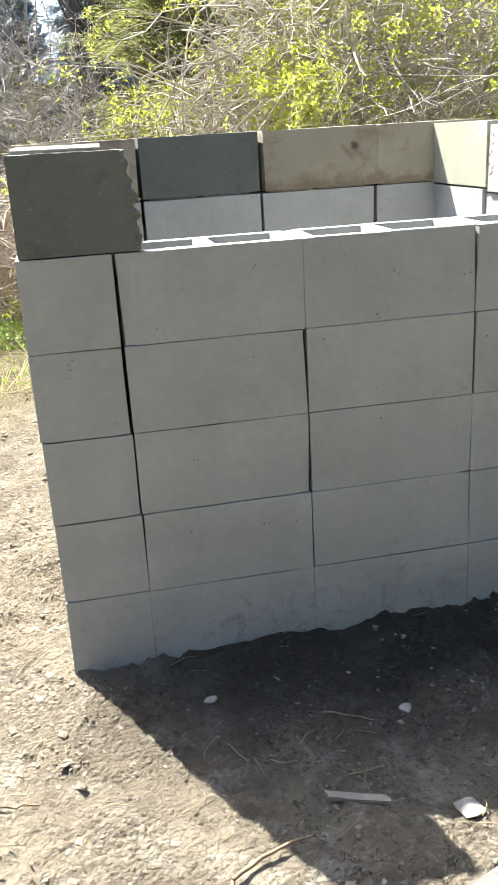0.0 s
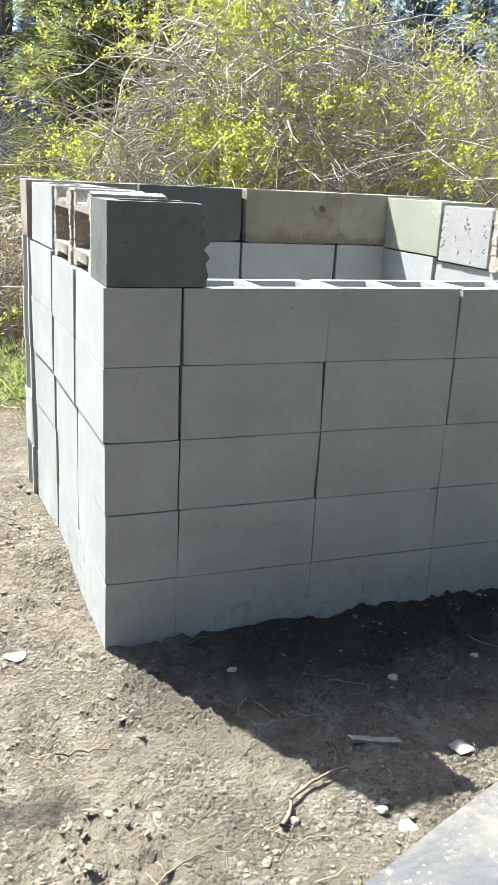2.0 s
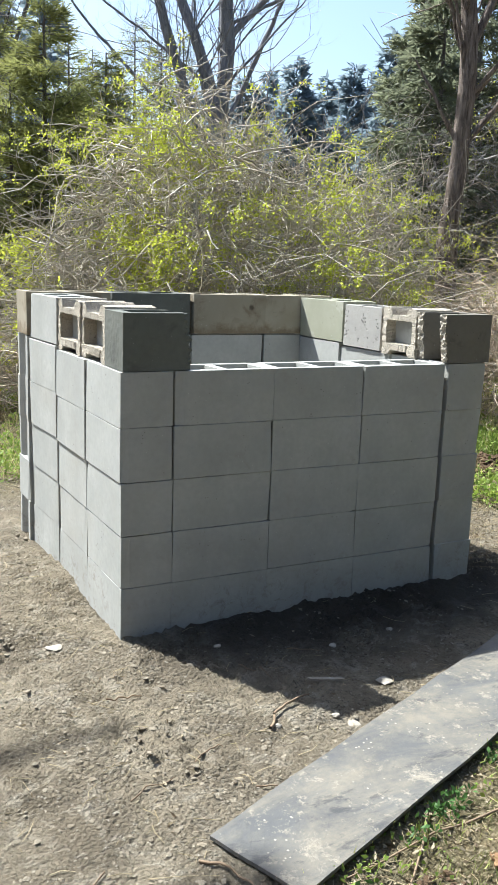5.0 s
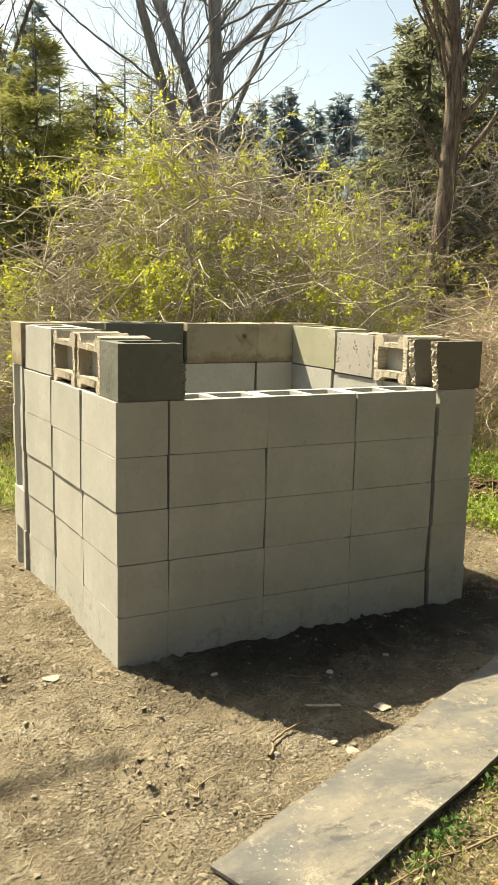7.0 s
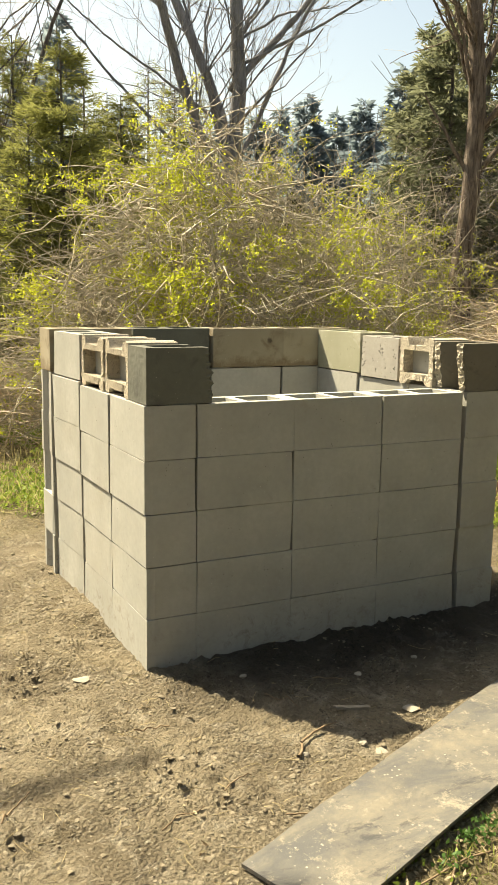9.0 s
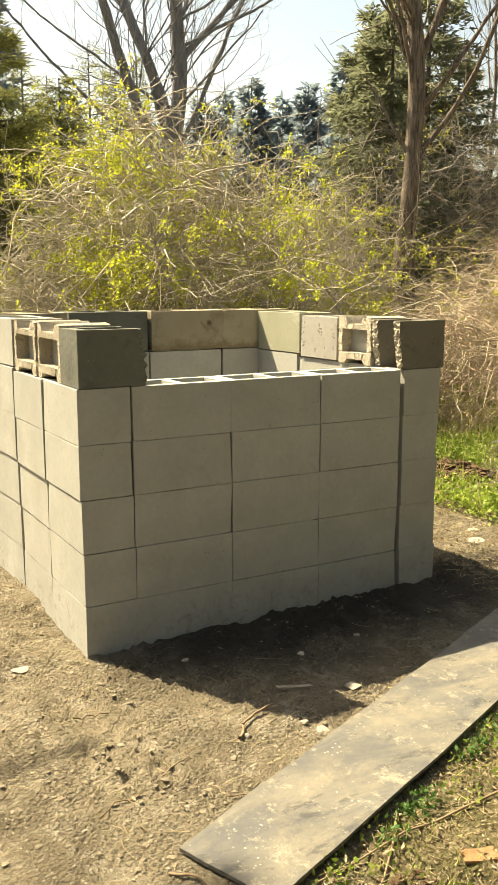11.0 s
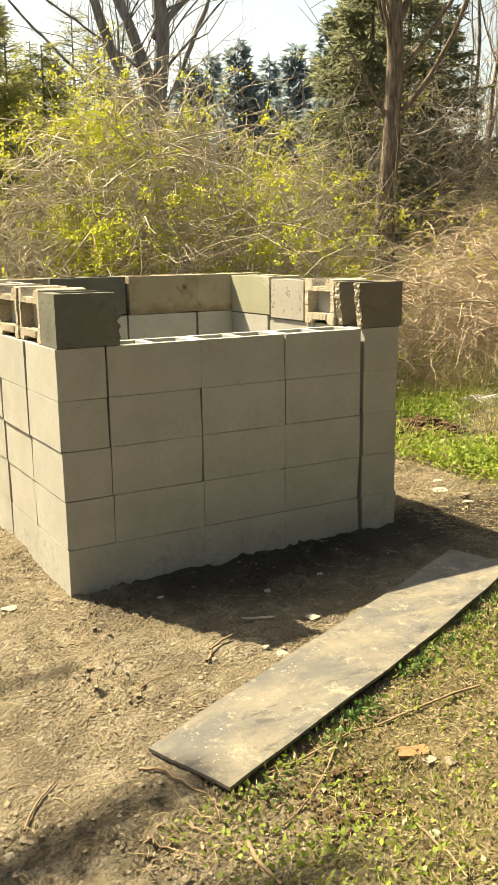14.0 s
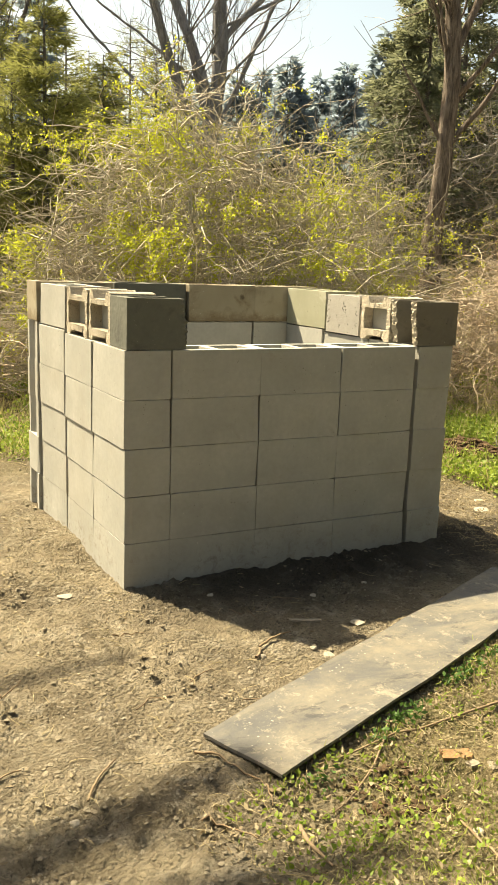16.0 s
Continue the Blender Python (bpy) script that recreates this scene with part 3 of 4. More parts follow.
def slat(x, y, length, width, thick, turn, material, label, name="wood_piece", category="wood"):
    """A splintered flat piece."""
    bm = bmesh.new()
    slab(bm, (-length / 2, -width / 2, 0), (length / 2, width / 2, thick))
    bmesh.ops.subdivide_edges(bm, edges=bm.edges, cuts=4, use_grid_fill=True)
    for q in bm.verts:
        q.co.x += 0.12 * length * noise.noise(Vector((x * 7, q.co.y * 90, q.co.z * 30))) * smooth_step(0.2, 0.5, abs(q.co.x) / length)
        q.co.y += 0.15 * width * noise.noise(Vector((q.co.x * 40, y * 9, 2)))
        q.co.z += thick * 0.3 * noise.noise(q.co * 40 + Vector((x, y, 0)))
    ob = part(name, bm, material)
    ob.matrix_world = pose(x, y, ground_z(x, y) + 0.001, random.uniform(-3, 3), random.uniform(-3, 3), turn)
    return tagged(ob, label, category, "bits on the ground")


slat(0.505, -0.58, 0.115, 0.016, 0.008, -20, GREY_WOOD, "splintered pale strip of wood in the wall's shade")
slat(0.46, -1.49, 0.085, 0.05, 0.008, -25, WOOD_CHIP, "torn orange-brown piece of wood on the litter")
slat(0.47, -1.545, 0.032, 0.026, 0.008, 10, GREY_WOOD, "small flat grey chip of wood on the litter")


def stone(x, y, size, flat, material, label, turn=0.0, name="stone_chip"):
    bm = bmesh.new()
    bmesh.ops.create_icosphere(bm, subdivisions=2, radius=size / 2)
    for q in bm.verts:
        q.co += noise.noise_vector(q.co / size * 1.6 + Vector((x * 31, y * 17, 0))) * size * 0.28
        q.co.z *= flat
    ob = part(name, bm, material)
    ob.matrix_world = pose(x, y, ground_z(x, y) + size * flat * 0.3, 0, 0, turn)
    return tagged(ob, label, "stone", "bits on the ground")


stone(-0.226, 0.045, 0.055, 0.12, PALE_CHIP, "flat pale stone chip on the soil", 20)
stone(0.295, -0.196, 0.03, 0.5, PALE_CHIP, "small white stone chip on shaded soil")
stone(0.703, -0.321, 0.028, 0.5, PALE_CHIP, "small grey stone chip on shaded soil")
stone(0.70, -0.645, 0.046, 0.3, PALE_CHIP, "pale chip of stone at the shadow's edge", 50)
stone(0.415, -0.79, 0.024, 0.4, PALE_CHIP, "bright white chip on the soil")
stone(0.445, -0.835, 0.045, 0.22, PALE_CHIP, "flat pale stone beside the rubber mat", 30)
stone(0.972, -0.296, 0.028, 0.5, PALE_CHIP, "small pale chip in the shade")
stone(0.276, -1.785, 0.024, 0.5, PALE_CHIP, "small white chip among the weeds")
stone(2.25, 0.21, 0.062, 0.8, MID_CLOD, "dark grey angular stone on the litter near the enclosure", 15)
stone(2.42, 0.60, 0.07, 0.2, PALE_CHIP, "flat pale chip on the litter near the weeds", 40)
stone(2.27, 0.42, 0.09, 0.15, PALE_CHIP, "flat tan chip on the litter near the weeds", 110)
stone(2.21, 0.13, 0.045, 0.35, PALE_CHIP, "white chip beside a dark stone")
stone(-0.61, -1.37, 0.03, 0.5, PALE_CHIP, "white stone chip on the soil")
stone(0.235, -0.745, 0.022, 0.6, PALE_CHIP, "small white chip beside a stick")
stone(0.52, -1.575, 0.034, 0.3, CLOD, "flat grey stone on the litter")
for _ in range(9):
    x, y = random.uniform(-1.1, 0.9), random.uniform(-1.7, 1.2)
    if (-0.05 < x < 1.7 and y > -0.2) or (x - 0.35) * 0.43 - 0.93 > y:
        continue
    s = random.uniform(0.01, 0.022)
    stone(x, y, s, random.uniform(0.25, 0.45), PALE_CHIP if random.random() < 0.2 else CLOD, "small stone chip on the bare soil")


def clods(name, count, area, size, material, label, sink=0.32, keep=None, heap=0.0):
    """Many small lumps in one mesh."""
    base = bmesh.new()
    bmesh.ops.create_icosphere(base, subdivisions=1, radius=0.5)
    bv = np.array([q.co[:] for q in base.verts])
    bf = np.array([[q.index for q in f.verts] + [f.verts[2].index] for f in base.faces])
    base.free()
    V, T, done = [], [], 0
    while done < count:
        x, y = rng.uniform(area[0], area[1]), rng.uniform(area[2], area[3])
        if (-0.02 < x < 1.62 and 0.0 < y < 1.4) or (keep and not keep(x, y)):
            continue
        s = size * min(1.7, rng.lognormal(0, 0.5))
        v = bv * (1 + rng.normal(size=bv.shape) * 0.22) * s * np.array((rng.uniform(0.7, 1.4), rng.uniform(0.7, 1.4), rng.uniform(0.3, 0.62)))
        a = rng.uniform(0, 6.28)
        v = v @ np.array(((math.cos(a), math.sin(a), 0), (-math.sin(a), math.cos(a), 0), (0, 0, 1)))
        V.append(v + (x, y, ground_z(x, y) + s * (0.3 - sink) + (heap * rng.uniform() * max(0.0, 1 - math.hypot(x - 3.25, y - 1.7) / 0.3) if heap else 0)))
        T.append(bf[:, :3] + done * len(bv))
        done += 1
    mesh = bpy.data.meshes.new(name)
    mesh.from_pydata(np.concatenate(V).tolist(), [], np.concatenate(T).tolist())
    ob = new(name, mesh)
    return tagged(finish(ob, material), label, "soil", kind="stuff")


def bare(x, y):
    if 0.02 < x < 2.0 and -0.75 < y < 0.0 and rng.random() < 0.88:
        return False
    if noise.noise(Vector((x * 4.5, y * 4.5, 2.0))) + 0.6 * noise.noise(Vector((x * 11, y * 11, 6.0))) < rng.uniform(-0.3, 0.45):
        return False
    return y > -1.33 + 0.43 * x + 0.35 * noise.noise(Vector((x * 3, y * 3, 0))) or x < -0.25


clods("soil_crumbs", 10500, (-1.5, 2.7, -2.3, 1.6), 0.006, CLOD, "crumbs of dry tan soil", keep=bare)
clods("soil_lumps", 1700, (-1.3, 1.4, -2.2, 1.0), 0.0115, CLOD, "lumps of dry tan soil", keep=bare)
clods("brown_lumps", 600, (-1.3, 1.4, -2.2, 1.0), 0.0115, MID_CLOD, "lumps of darker brown soil", keep=bare)
clods("far_crumbs", 900, (-1.6, 2.6, 1.0, 2.8), 0.016, CLOD, "crumbs of soil beyond the enclosure")
clods("dark_clods", 900, (2.95, 3.55, 1.4, 2.0), 0.034, DARK_CLOD, "heap of turned dark brown clods among weeds", 0.0, keep=lambda x, y: math.hypot(x - 3.25, y - 1.7) < 0.3 * rng.uniform(0.3, 1.0), heap=0.1)
clods("turned_soil", 150, (0.06, 0.3, -1.68, -1.46), 0.013, DARK_CLOD, "patch of turned reddish-brown soil among the litter", 0.1)


# ---- litter, weeds and grass ----
def scatter(count, test, area, clump=0.0):
    out = []
    while len(out) < count:
        x, y = rng.uniform(area[0], area[1]), rng.uniform(area[2], area[3])
        if (-0.06 < x < 1.66 and -0.01 < y < 1.45) or not test(x, y):
            continue
        if clump and noise.noise(Vector((x * clump, y * clump, 4.0))) < rng.uniform(-0.35, 0.35):
            continue
        out.append((x, y, ground_z(x, y)))
    return np.array(out)


def beyond_mat(x, y):
    return y < -1.33 + 0.43 * x - 0.12 * noise.noise(Vector((x * 4, y * 4, 0))) and x > -0.35 + 0.25 * noise.noise(Vector((y * 3, 0, 0)))


def stuff(name, mesh, material, label, category):
    ob = new(name, mesh)
    return tagged(finish(ob, material), label, category, kind="stuff")


flat = np.array((0, 0, 0.0))
litter_at = scatter(36000, lambda x, y: beyond_mat(x, y) or (x > 1.75 and y > -0.5 and rng.random() < 0.6), (-0.4, 3.2, -2.4, 1.6))
stuff("leaf_litter", leaves("leaf_litter", litter_at + (0, 0, 0.005), 0.014, 0.006, (0, 0, -0.1), 1.0), DEAD_LEAF, "brown and tan dead leaves and shreds on the ground", "leaf litter")
big_at = scatter(1500, lambda x, y: beyond_mat(x, y) or (x > 1.75 and y > -0.5), (-0.4, 3.0, -2.4, 1.6), 3.0)
stuff("dead_leaves", leaves("dead_leaves", big_at + (0, 0, 0.008), 0.03, 0.013, (0, 0, 0.05), np.array((1.0, 1.0, 0.3)), 0.3), DEAD_LEAF, "curled tan dead leaves on the litter", "leaf litter")
shred_at = scatter(900, lambda x, y: bare(x, y), (-1.4, 1.7, -2.3, 1.4), 3.0)
stuff("leaf_shreds", leaves("leaf_shreds", shred_at + (0, 0, 0.004), 0.02, 0.008, (0, 0, 0.0), np.array((1.0, 1.0, 0.25)), 0.2), DEAD_LEAF, "pale shreds of leaf and bark on the bare soil", "leaf litter")
straw_at = scatter(5500, lambda x, y: beyond_mat(x, y) or x > 1.75 or (rng.random() < 0.16 and not (0 < x < 1.75 and y > -0.65 and rng.random() < 0.75)), (-1.4, 2.9, -2.3, 1.6))


def straws(name, at, length, r, material, label, lift=0.004):
    lines = []
    for p in at:
        a = rng.uniform(0, 6.28)
        L = length * rng.lognormal(0, 0.4)
        d = np.array((math.cos(a), math.sin(a), rng.normal() * 0.06))
        q = p + (0, 0, lift)
        lines.append(((q - d * L / 2, q + (0, 0, rng.uniform(0, 0.004)) + rng.normal(size=3) * 0.1 * L * np.array((1, 1, 0)), q + d * L / 2), r, r * 0.6))
    return stuff(name, tubes(name, lines, 3), material, label, "straw")


straws("straw_bits", straw_at, 0.05, 0.0011, STRAW, "short bits of dry straw on the soil")
weed_at = scatter(5600, lambda x, y: beyond_mat(x, y) and y < -1.37 + 0.43 * x, (-0.3, 2.6, -2.4, -0.4), 3.2)
stuff("ground_weeds", leaves("ground_weeds", weed_at + (0, 0, 0.012), 0.018, 0.012, (0, 0, 0.4), 0.8), WEED, "low green broad-leaved weeds on the litter", "weeds")
blade_at = scatter(6500, lambda x, y: beyond_mat(x, y) and y < -1.37 + 0.43 * x, (-0.3, 2.6, -2.4, -0.4), 2.3)
stuff("grass_tufts", leaves("grass_tufts", blade_at, 0.04, 0.0035, (0, 0, 0.9), 0.7), GRASS, "thin tufts of green and yellow grass", "grass")

edge = [(0.30, 25), (0.42, 60), (0.48, 40), (0.74, 60), (0.82, 50), (1.0, 40), (1.2, 60), (0.02, 30), (1.4, 60), (0.9, 30)]
tufts = np.concatenate([np.stack((rng.normal(x, 0.03, k), -1.455 + 0.432 * x - np.abs(rng.normal(0, 0.02, k)), rng.uniform(-0.02, 0.015, k)), 1) for x, k in edge])
stuff("edge_weeds", leaves("edge_weeds", tufts, 0.021, 0.011, (0, -0.1, 0.5), 0.8), leafy("dark_weed_leaf", (0.1, 0.2, 0.05), (0.06, 0.13, 0.03), 0.3), "dark green weeds along the mat's edge", "weeds")


def right_patch(x, y):
    return math.hypot(x - 3.36, y - 1.2) > 0.3 and math.hypot(x - 3.25, y - 1.7) > 0.26 and x > 2.3 + 0.5 * noise.noise(Vector((x, y, 0))) + 0.25 * abs(y - 1.2) * (y < 1.2) and x - y < 2.9


def left_patch(x, y):
    return 2.5 + 0.45 * noise.noise(Vector((x * 2, 0, 7))) < y < 6.5 and x < 2.0


for patch, area, count in ((right_patch, (2.0, 5.4, -0.6, 3.6), 24000), (left_patch, (-2.5, 2.0, 2.1, 6.0), 22000)):
    at = scatter(count, patch, area, 1.6)
    at[:, 2] += rng.uniform(0.0, 0.12, len(at))
    stuff("weed_patch", leaves("weed_patch", at, 0.032, 0.021, (0, 0, 0.35), 0.9), WEED, "dense patch of bright green broad-leaved weeds", "weeds")
    at = scatter(count // 8, patch, area, 1.3)
    stuff("grass_patch", leaves("grass_patch", at, 0.2, 0.006, (0, 0, 1.0), 0.55), DRY_GRASS, "yellowing grass among the weeds", "grass")
straws("dry_stalks", scatter(1100, lambda x, y: right_patch(x, y) or left_patch(x, y) or y > 2.2, (-2.5, 5.0, 0.2, 6.0)), 0.22, 0.0022, STRAW, "dry stalks lying at the edge of the thicket", 0.02)

bank_at = scatter(11000, lambda x, y: 4.9 + 0.8 * noise.noise(Vector((x, y, 3))) < x * 0.67 + y * 0.74 < 10.0 and y < 1.05 * x + 0.6, (3.8, 10.5, 1.2, 9.0))
stuff("bank_grass", leaves("bank_grass", bank_at, 0.3, 0.009, (0.1, -0.2, 0.8), 0.6), DRY_GRASS, "long yellow-green grass leaning on a bank", "grass")


# ---- thickets ----
def loose(ob):
    return tagged(ob, kind="stuff")


def thicket(name, cx, cy, rx, ry, top, canes, twigs, cane_mat, twig_mat, label, leaf=None, leaf_count=0, thick=0.004, fine=0.0017, leaf_size=0.03, mound=0.6, green_low=False, leaf_label="bright yellow-green young leaves"):
    """A mound of arching canes with side twigs and small leaves."""
    lines, spots = [], []
    for c in range(canes):
        a, d = rng.uniform(0, 2 * np.pi), math.sqrt(rng.uniform(0, 1))
        bx, by = cx + rx * d * math.cos(a), cy + ry * d * math.sin(a)
        roof = top * max(0.3, 1 - mound * d ** 2.6) * rng.uniform(0.85, 1.08)
        z0 = ground_z(bx, by)
        r = thick * min(1.9, rng.lognormal(-0.15, 0.5))
        if c % 3 == 0:
            # a cane that rises from the ground and arches over
            way = unit(np.array((rng.normal() * 0.3, rng.normal() * 0.3, 1.0)))
            pts = wander((bx, by, z0 - 0.02), way, roof * rng.uniform(0.9, 1.18), 9, 0.28, 0.17)
        else:
            # one that leans through the tangle
            way = unit(np.array((rng.normal(), rng.normal(), rng.normal() * 0.55 + 0.15)))
            low = rng.uniform(0.08, 1.0) ** 0.45
            pts = wander((bx, by, z0 + roof * low * 0.9), way, rng.uniform(0.4, 1.15), 6, 0.34, 0.12)
        over = pts[:, 2] - z0 - roof
        pts[:, 2] -= np.maximum(over, 0) * 0.8
        pts[:, 2] = np.maximum(pts[:, 2], z0 - 0.02)
        lines.append((pts, r, r * 0.4))
        spots.append(pts[2:])
    spots = np.concatenate(spots)
    thing = empty(name, cx, cy, ground_z(cx, cy), label, "bush")
    fix = Matrix.Translation(thing.location).inverted()
    loose(part("cane_tangle", tubes("cane_tangle", lines, 3), cane_mat, thing)).matrix_parent_inverse = fix
    tips, sprays = [], ([], [])
    for p in spots[rng.integers(0, len(spots), twigs)]:
        out = np.array((p[0] - cx, p[1] - cy, 0.25)) * 0.25 + rng.normal(size=3) * 0.8
        w = wander(p, unit(out), rng.uniform(0.08, 0.42), 3, 0.45, 0.06)
        sprays[rng.uniform() < 0.55].append((w, fine * rng.lognormal(0, 0.3), fine * 0.5))
        tips.append(w[1:])
    for small, mat in zip(sprays, (twig_mat, BROWN_TWIG)):
        loose(part("twig_mass", tubes("twig_mass", small, 3), mat, thing)).matrix_parent_inverse = fix
    if leaf_count:
        tips = np.concatenate(tips)
        near = tips[rng.integers(0, len(tips), leaf_count * 5)]
        dense = np.array([1.3 * noise.noise(Vector(p * 1.5)) + 0.8 * noise.noise(Vector(p * 6.5)) for p in near])
        near = near[dense > np.quantile(dense, 0.8) + rng.normal(size=len(dense)) * 0.12]
        near = near + rng.normal(size=near.shape) * 0.02
        near = near[near[:, 2] < ground_z(cx, cy) + top * 1.06]
        loose(part("foliage", leaves("foliage", near, leaf_size, leaf_size * 0.6), leaf, thing, leaf_label)).matrix_parent_inverse = fix
    return thing


thicket("bush", 2.5, 4.9, 1.55, 1.45, 3.1, 2700, 8500, CANE, CANE, "large rounded thicket of arching dry canes with young leaves", SPRING, 64000, 0.006, 0.0028, 0.029, 0.5)
thicket("bush", 1.6, 5.6, 0.75, 0.9, 1.5, 900, 2800, CANE, GREY_TWIG, "low thicket of tangled twigs with bright young leaves", SPRING, 10000, 0.005, 0.0025, 0.031, 0.4)
thicket("bramble", -0.75, 5.1, 1.5, 0.9, 1.05, 1400, 1900, RED_CANE, CANE, "tangle of dry grey-tan brambles behind the weeds", None, 0, 0.005, 0.0024, 0.03, 0.3)
thicket("bramble", 5.2, 3.2, 1.25, 1.0, 1.15, 1200, 1900, RED_CANE, RED_CANE, "heap of reddish dry brambles beside the weeds", None, 0, 0.0048, 0.0024, 0.03, 0.35)
thicket("bramble", 6.6, 3.9, 1.4, 1.2, 1.2, 1100, 1800, RED_CANE, CANE, "dry reddish-tan brambles on the bank", SPRING, 5000, 0.0048, 0.0024, 0.03, 0.35)
thicket("bush", 4.55, 5.7, 0.75, 0.8, 2.2, 700, 3400, CANE, CANE, "twiggy bush with light green leaves beside a tree", SPRING, 12000, 0.004, 0.0018, 0.03, 0.4)
thicket("bush", -2.6, 9.6, 2.0, 1.3, 3.0, 600, 2400, GREY_TWIG, GREY_TWIG, "bare grey tangle of twigs at the wood's edge", None, 0, 0.005, 0.002, 0.03, 0.3)
thicket("bush", 0.8, 8.4, 2.0, 1.4, 2.3, 600, 2000, GREY_TWIG, GREY_TWIG, "bare grey tangle of twigs before the evergreens", SPRING, 900, 0.005, 0.002, 0.03, 0.3)
thicket("bush", 8.6, 6.4, 1.9, 1.5, 2.0, 600, 2000, RED_CANE, RED_CANE, "bare brownish tangle of twigs on the bank", None, 0, 0.005, 0.002, 0.03, 0.3)

thicket("bush", -0.75, 8.0, 1.3, 0.8, 3.3, 620, 5500, GREY_TWIG, CANE, "tall bare shrub of fine pale twigs", SPRING, 1500, 0.0045, 0.0019, 0.024, 0.25)
thicket("bush", 7.3, 6.2, 1.0, 0.9, 2.7, 280, 2400, GREY_TWIG, GREY_TWIG, "bare grey-brown brush before the dark spruces", SPRING, 1200, 0.005, 0.0026, 0.03, 0.3)
thicket("bush", 6.0, 6.3, 0.6, 0.7, 2.2, 140, 900, GREY_TWIG, GREY_TWIG, "thin bare brush beside the forked tree", SPRING, 1500, 0.0045, 0.0024, 0.03, 0.3)

# ---- trees ----
EYE = Vector((-1.0, -2.86))


def place(bearing, distance):
    """A spot seen along a bearing from where the camera dwells; degrees right of +y."""
    return EYE.x + distance * math.sin(radians(bearing)), EYE.y + distance * math.cos(radians(bearing))


def branch_out(lines, start, way, length, radius, depth, wobble=0.12, kids=(3, 5), lean=0.75, shrink=0.55, up=0.06):
    pts = wander(start, way, length, 7, wobble, -up)
    lines[min(depth, 1)].append((pts, radius, radius * 0.45))
    if depth <= 0:
        return
    for _ in range(rng.integers(kids[0], kids[1] + 1)):
        k = rng.integers(2, 8)
        d = unit(pts[min(k, 7)] - pts[k - 1])
        branch_out(lines, pts[k - 1] * 0.5 + pts[min(k, 7)] * 0.5, unit(d + unit(rng.normal(size=3)) * lean), length * rng.uniform(0.4, 0.68), radius * shrink * (1.05 - k * 0.06), depth - 1, wobble * 1.15, kids, lean, shrink, up)


def bare_tree(x, y, stems, label, bark_mat, trunk=None, depth=3, kids=(3, 5), twig_mat=GREY_TWIG):
    """stems: (foot height, way, length, radius)."""
    z0 = ground_z(x, y)
    thing = empty("tree", x, y, z0, label, "tree", "bare trees")
    fix = Matrix.Translation(thing.location).inverted()
    lines = {0: [], 1: []}
    main = []
    if trunk:
        height, radius, lean = trunk
        pts = np.array([(x + lean[0] * t * height, y + lean[1] * t * height, z0 - 0.1 + (height + 0.1) * t) for t in np.linspace(0, 1, 9)])
        pts[:, :2] += np.array([[noise.noise(Vector((x, q[2] * 0.8, 0))), noise.noise(Vector((y, q[2] * 0.8, 5)))] for q in pts]) * 0.05
        main.append((pts, radius * 1.25, radius * 0.85))
    for foot, way, length, radius in stems:
        base = (x + (trunk[2][0] * foot if trunk else 0), y + (trunk[2][1] * foot if trunk else 0), z0 + foot)
        pts = wander(base, unit(np.array(way, dtype=float)), length, 12, 0.05, -0.01)
        main.append((pts, radius, radius * 0.35))
        for c in range(int(length * (3.3 if depth > 2 else 3.0))):
            k = rng.integers(1, 7 if c % 2 else 12)
            d = unit(pts[k + 1 if k < 12 else k] - pts[k - 1])
            branch_out(lines, pts[k], unit(d * 0.5 + unit(rng.normal(size=3)) * 0.8 + (0, 0, 0.5)), length * rng.uniform(0.18, 0.34), radius * rng.uniform(0.1, 0.22), depth - 1, 0.16, kids)
    fine = []
    for pts, r0, r1 in main:
        s = np.linspace(0, len(pts) - 1, len(pts) * 5)
        fine.append((np.stack([np.interp(s, np.arange(len(pts)), pts[:, k]) for k in range(3)], 1), r0, r1))
    trunk_mesh = tubes("trunk", fine, 12)
    for q in trunk_mesh.vertices:
        q.co += noise.noise_vector(Vector((q.co.x * 9, q.co.y * 9, q.co.z * 2.2))) * 0.016
    part("trunk", trunk_mesh, bark_mat, thing, smooth=True).matrix_parent_inverse = fix
    if lines[1]:
        loose(part("limb_mass", tubes("limb_mass", lines[1], 4), bark_mat, thing, smooth=True)).matrix_parent_inverse = fix
    if lines[0]:
        loose(part("twig_mass", tubes("twig_mass", lines[0], 3), twig_mat, thing)).matrix_parent_inverse = fix
    return thing


across = (math.cos(radians(25)), -math.sin(radians(25)))


def leaning(s, away=0.0, rise=1.0):
    """A way that leans s to the right as seen from the path, and away from it."""
    return (across[0] * s - across[1] * away, across[1] * s + across[0] * away, rise)


mx, my = place(24.9, 14.0)
bare_tree(mx, my, [(1.9, (-1.14, 0.44, 3.03), 7.0, 0.085), (2.7, (-0.52, 0.2, 2.06), 7.0, 0.085), (2.4, (0.42, -0.24, 2.4), 7.5, 0.115), (2.2, (1.05, -0.57, 2.5), 6.0, 0.04), (2.2, (-0.7, 0.3, 2.6), 5.5, 0.028), (3.6, (0.75, -0.4, 1.0), 4.5, 0.055), (2.0, (-1.6, 0.7, 2.0), 4.5, 0.03), (3.9, (1.0, -0.5, 0.45), 3.0, 0.028), (3.0, (-1.2, 0.5, 1.0), 3.4, 0.025)],
          "tall bare grey tree that splits into several stems", BARK, (2.8, 0.15, (0.0, 0.0)), 3, (2, 4))
fx, fy = place(39.45, 10.8)
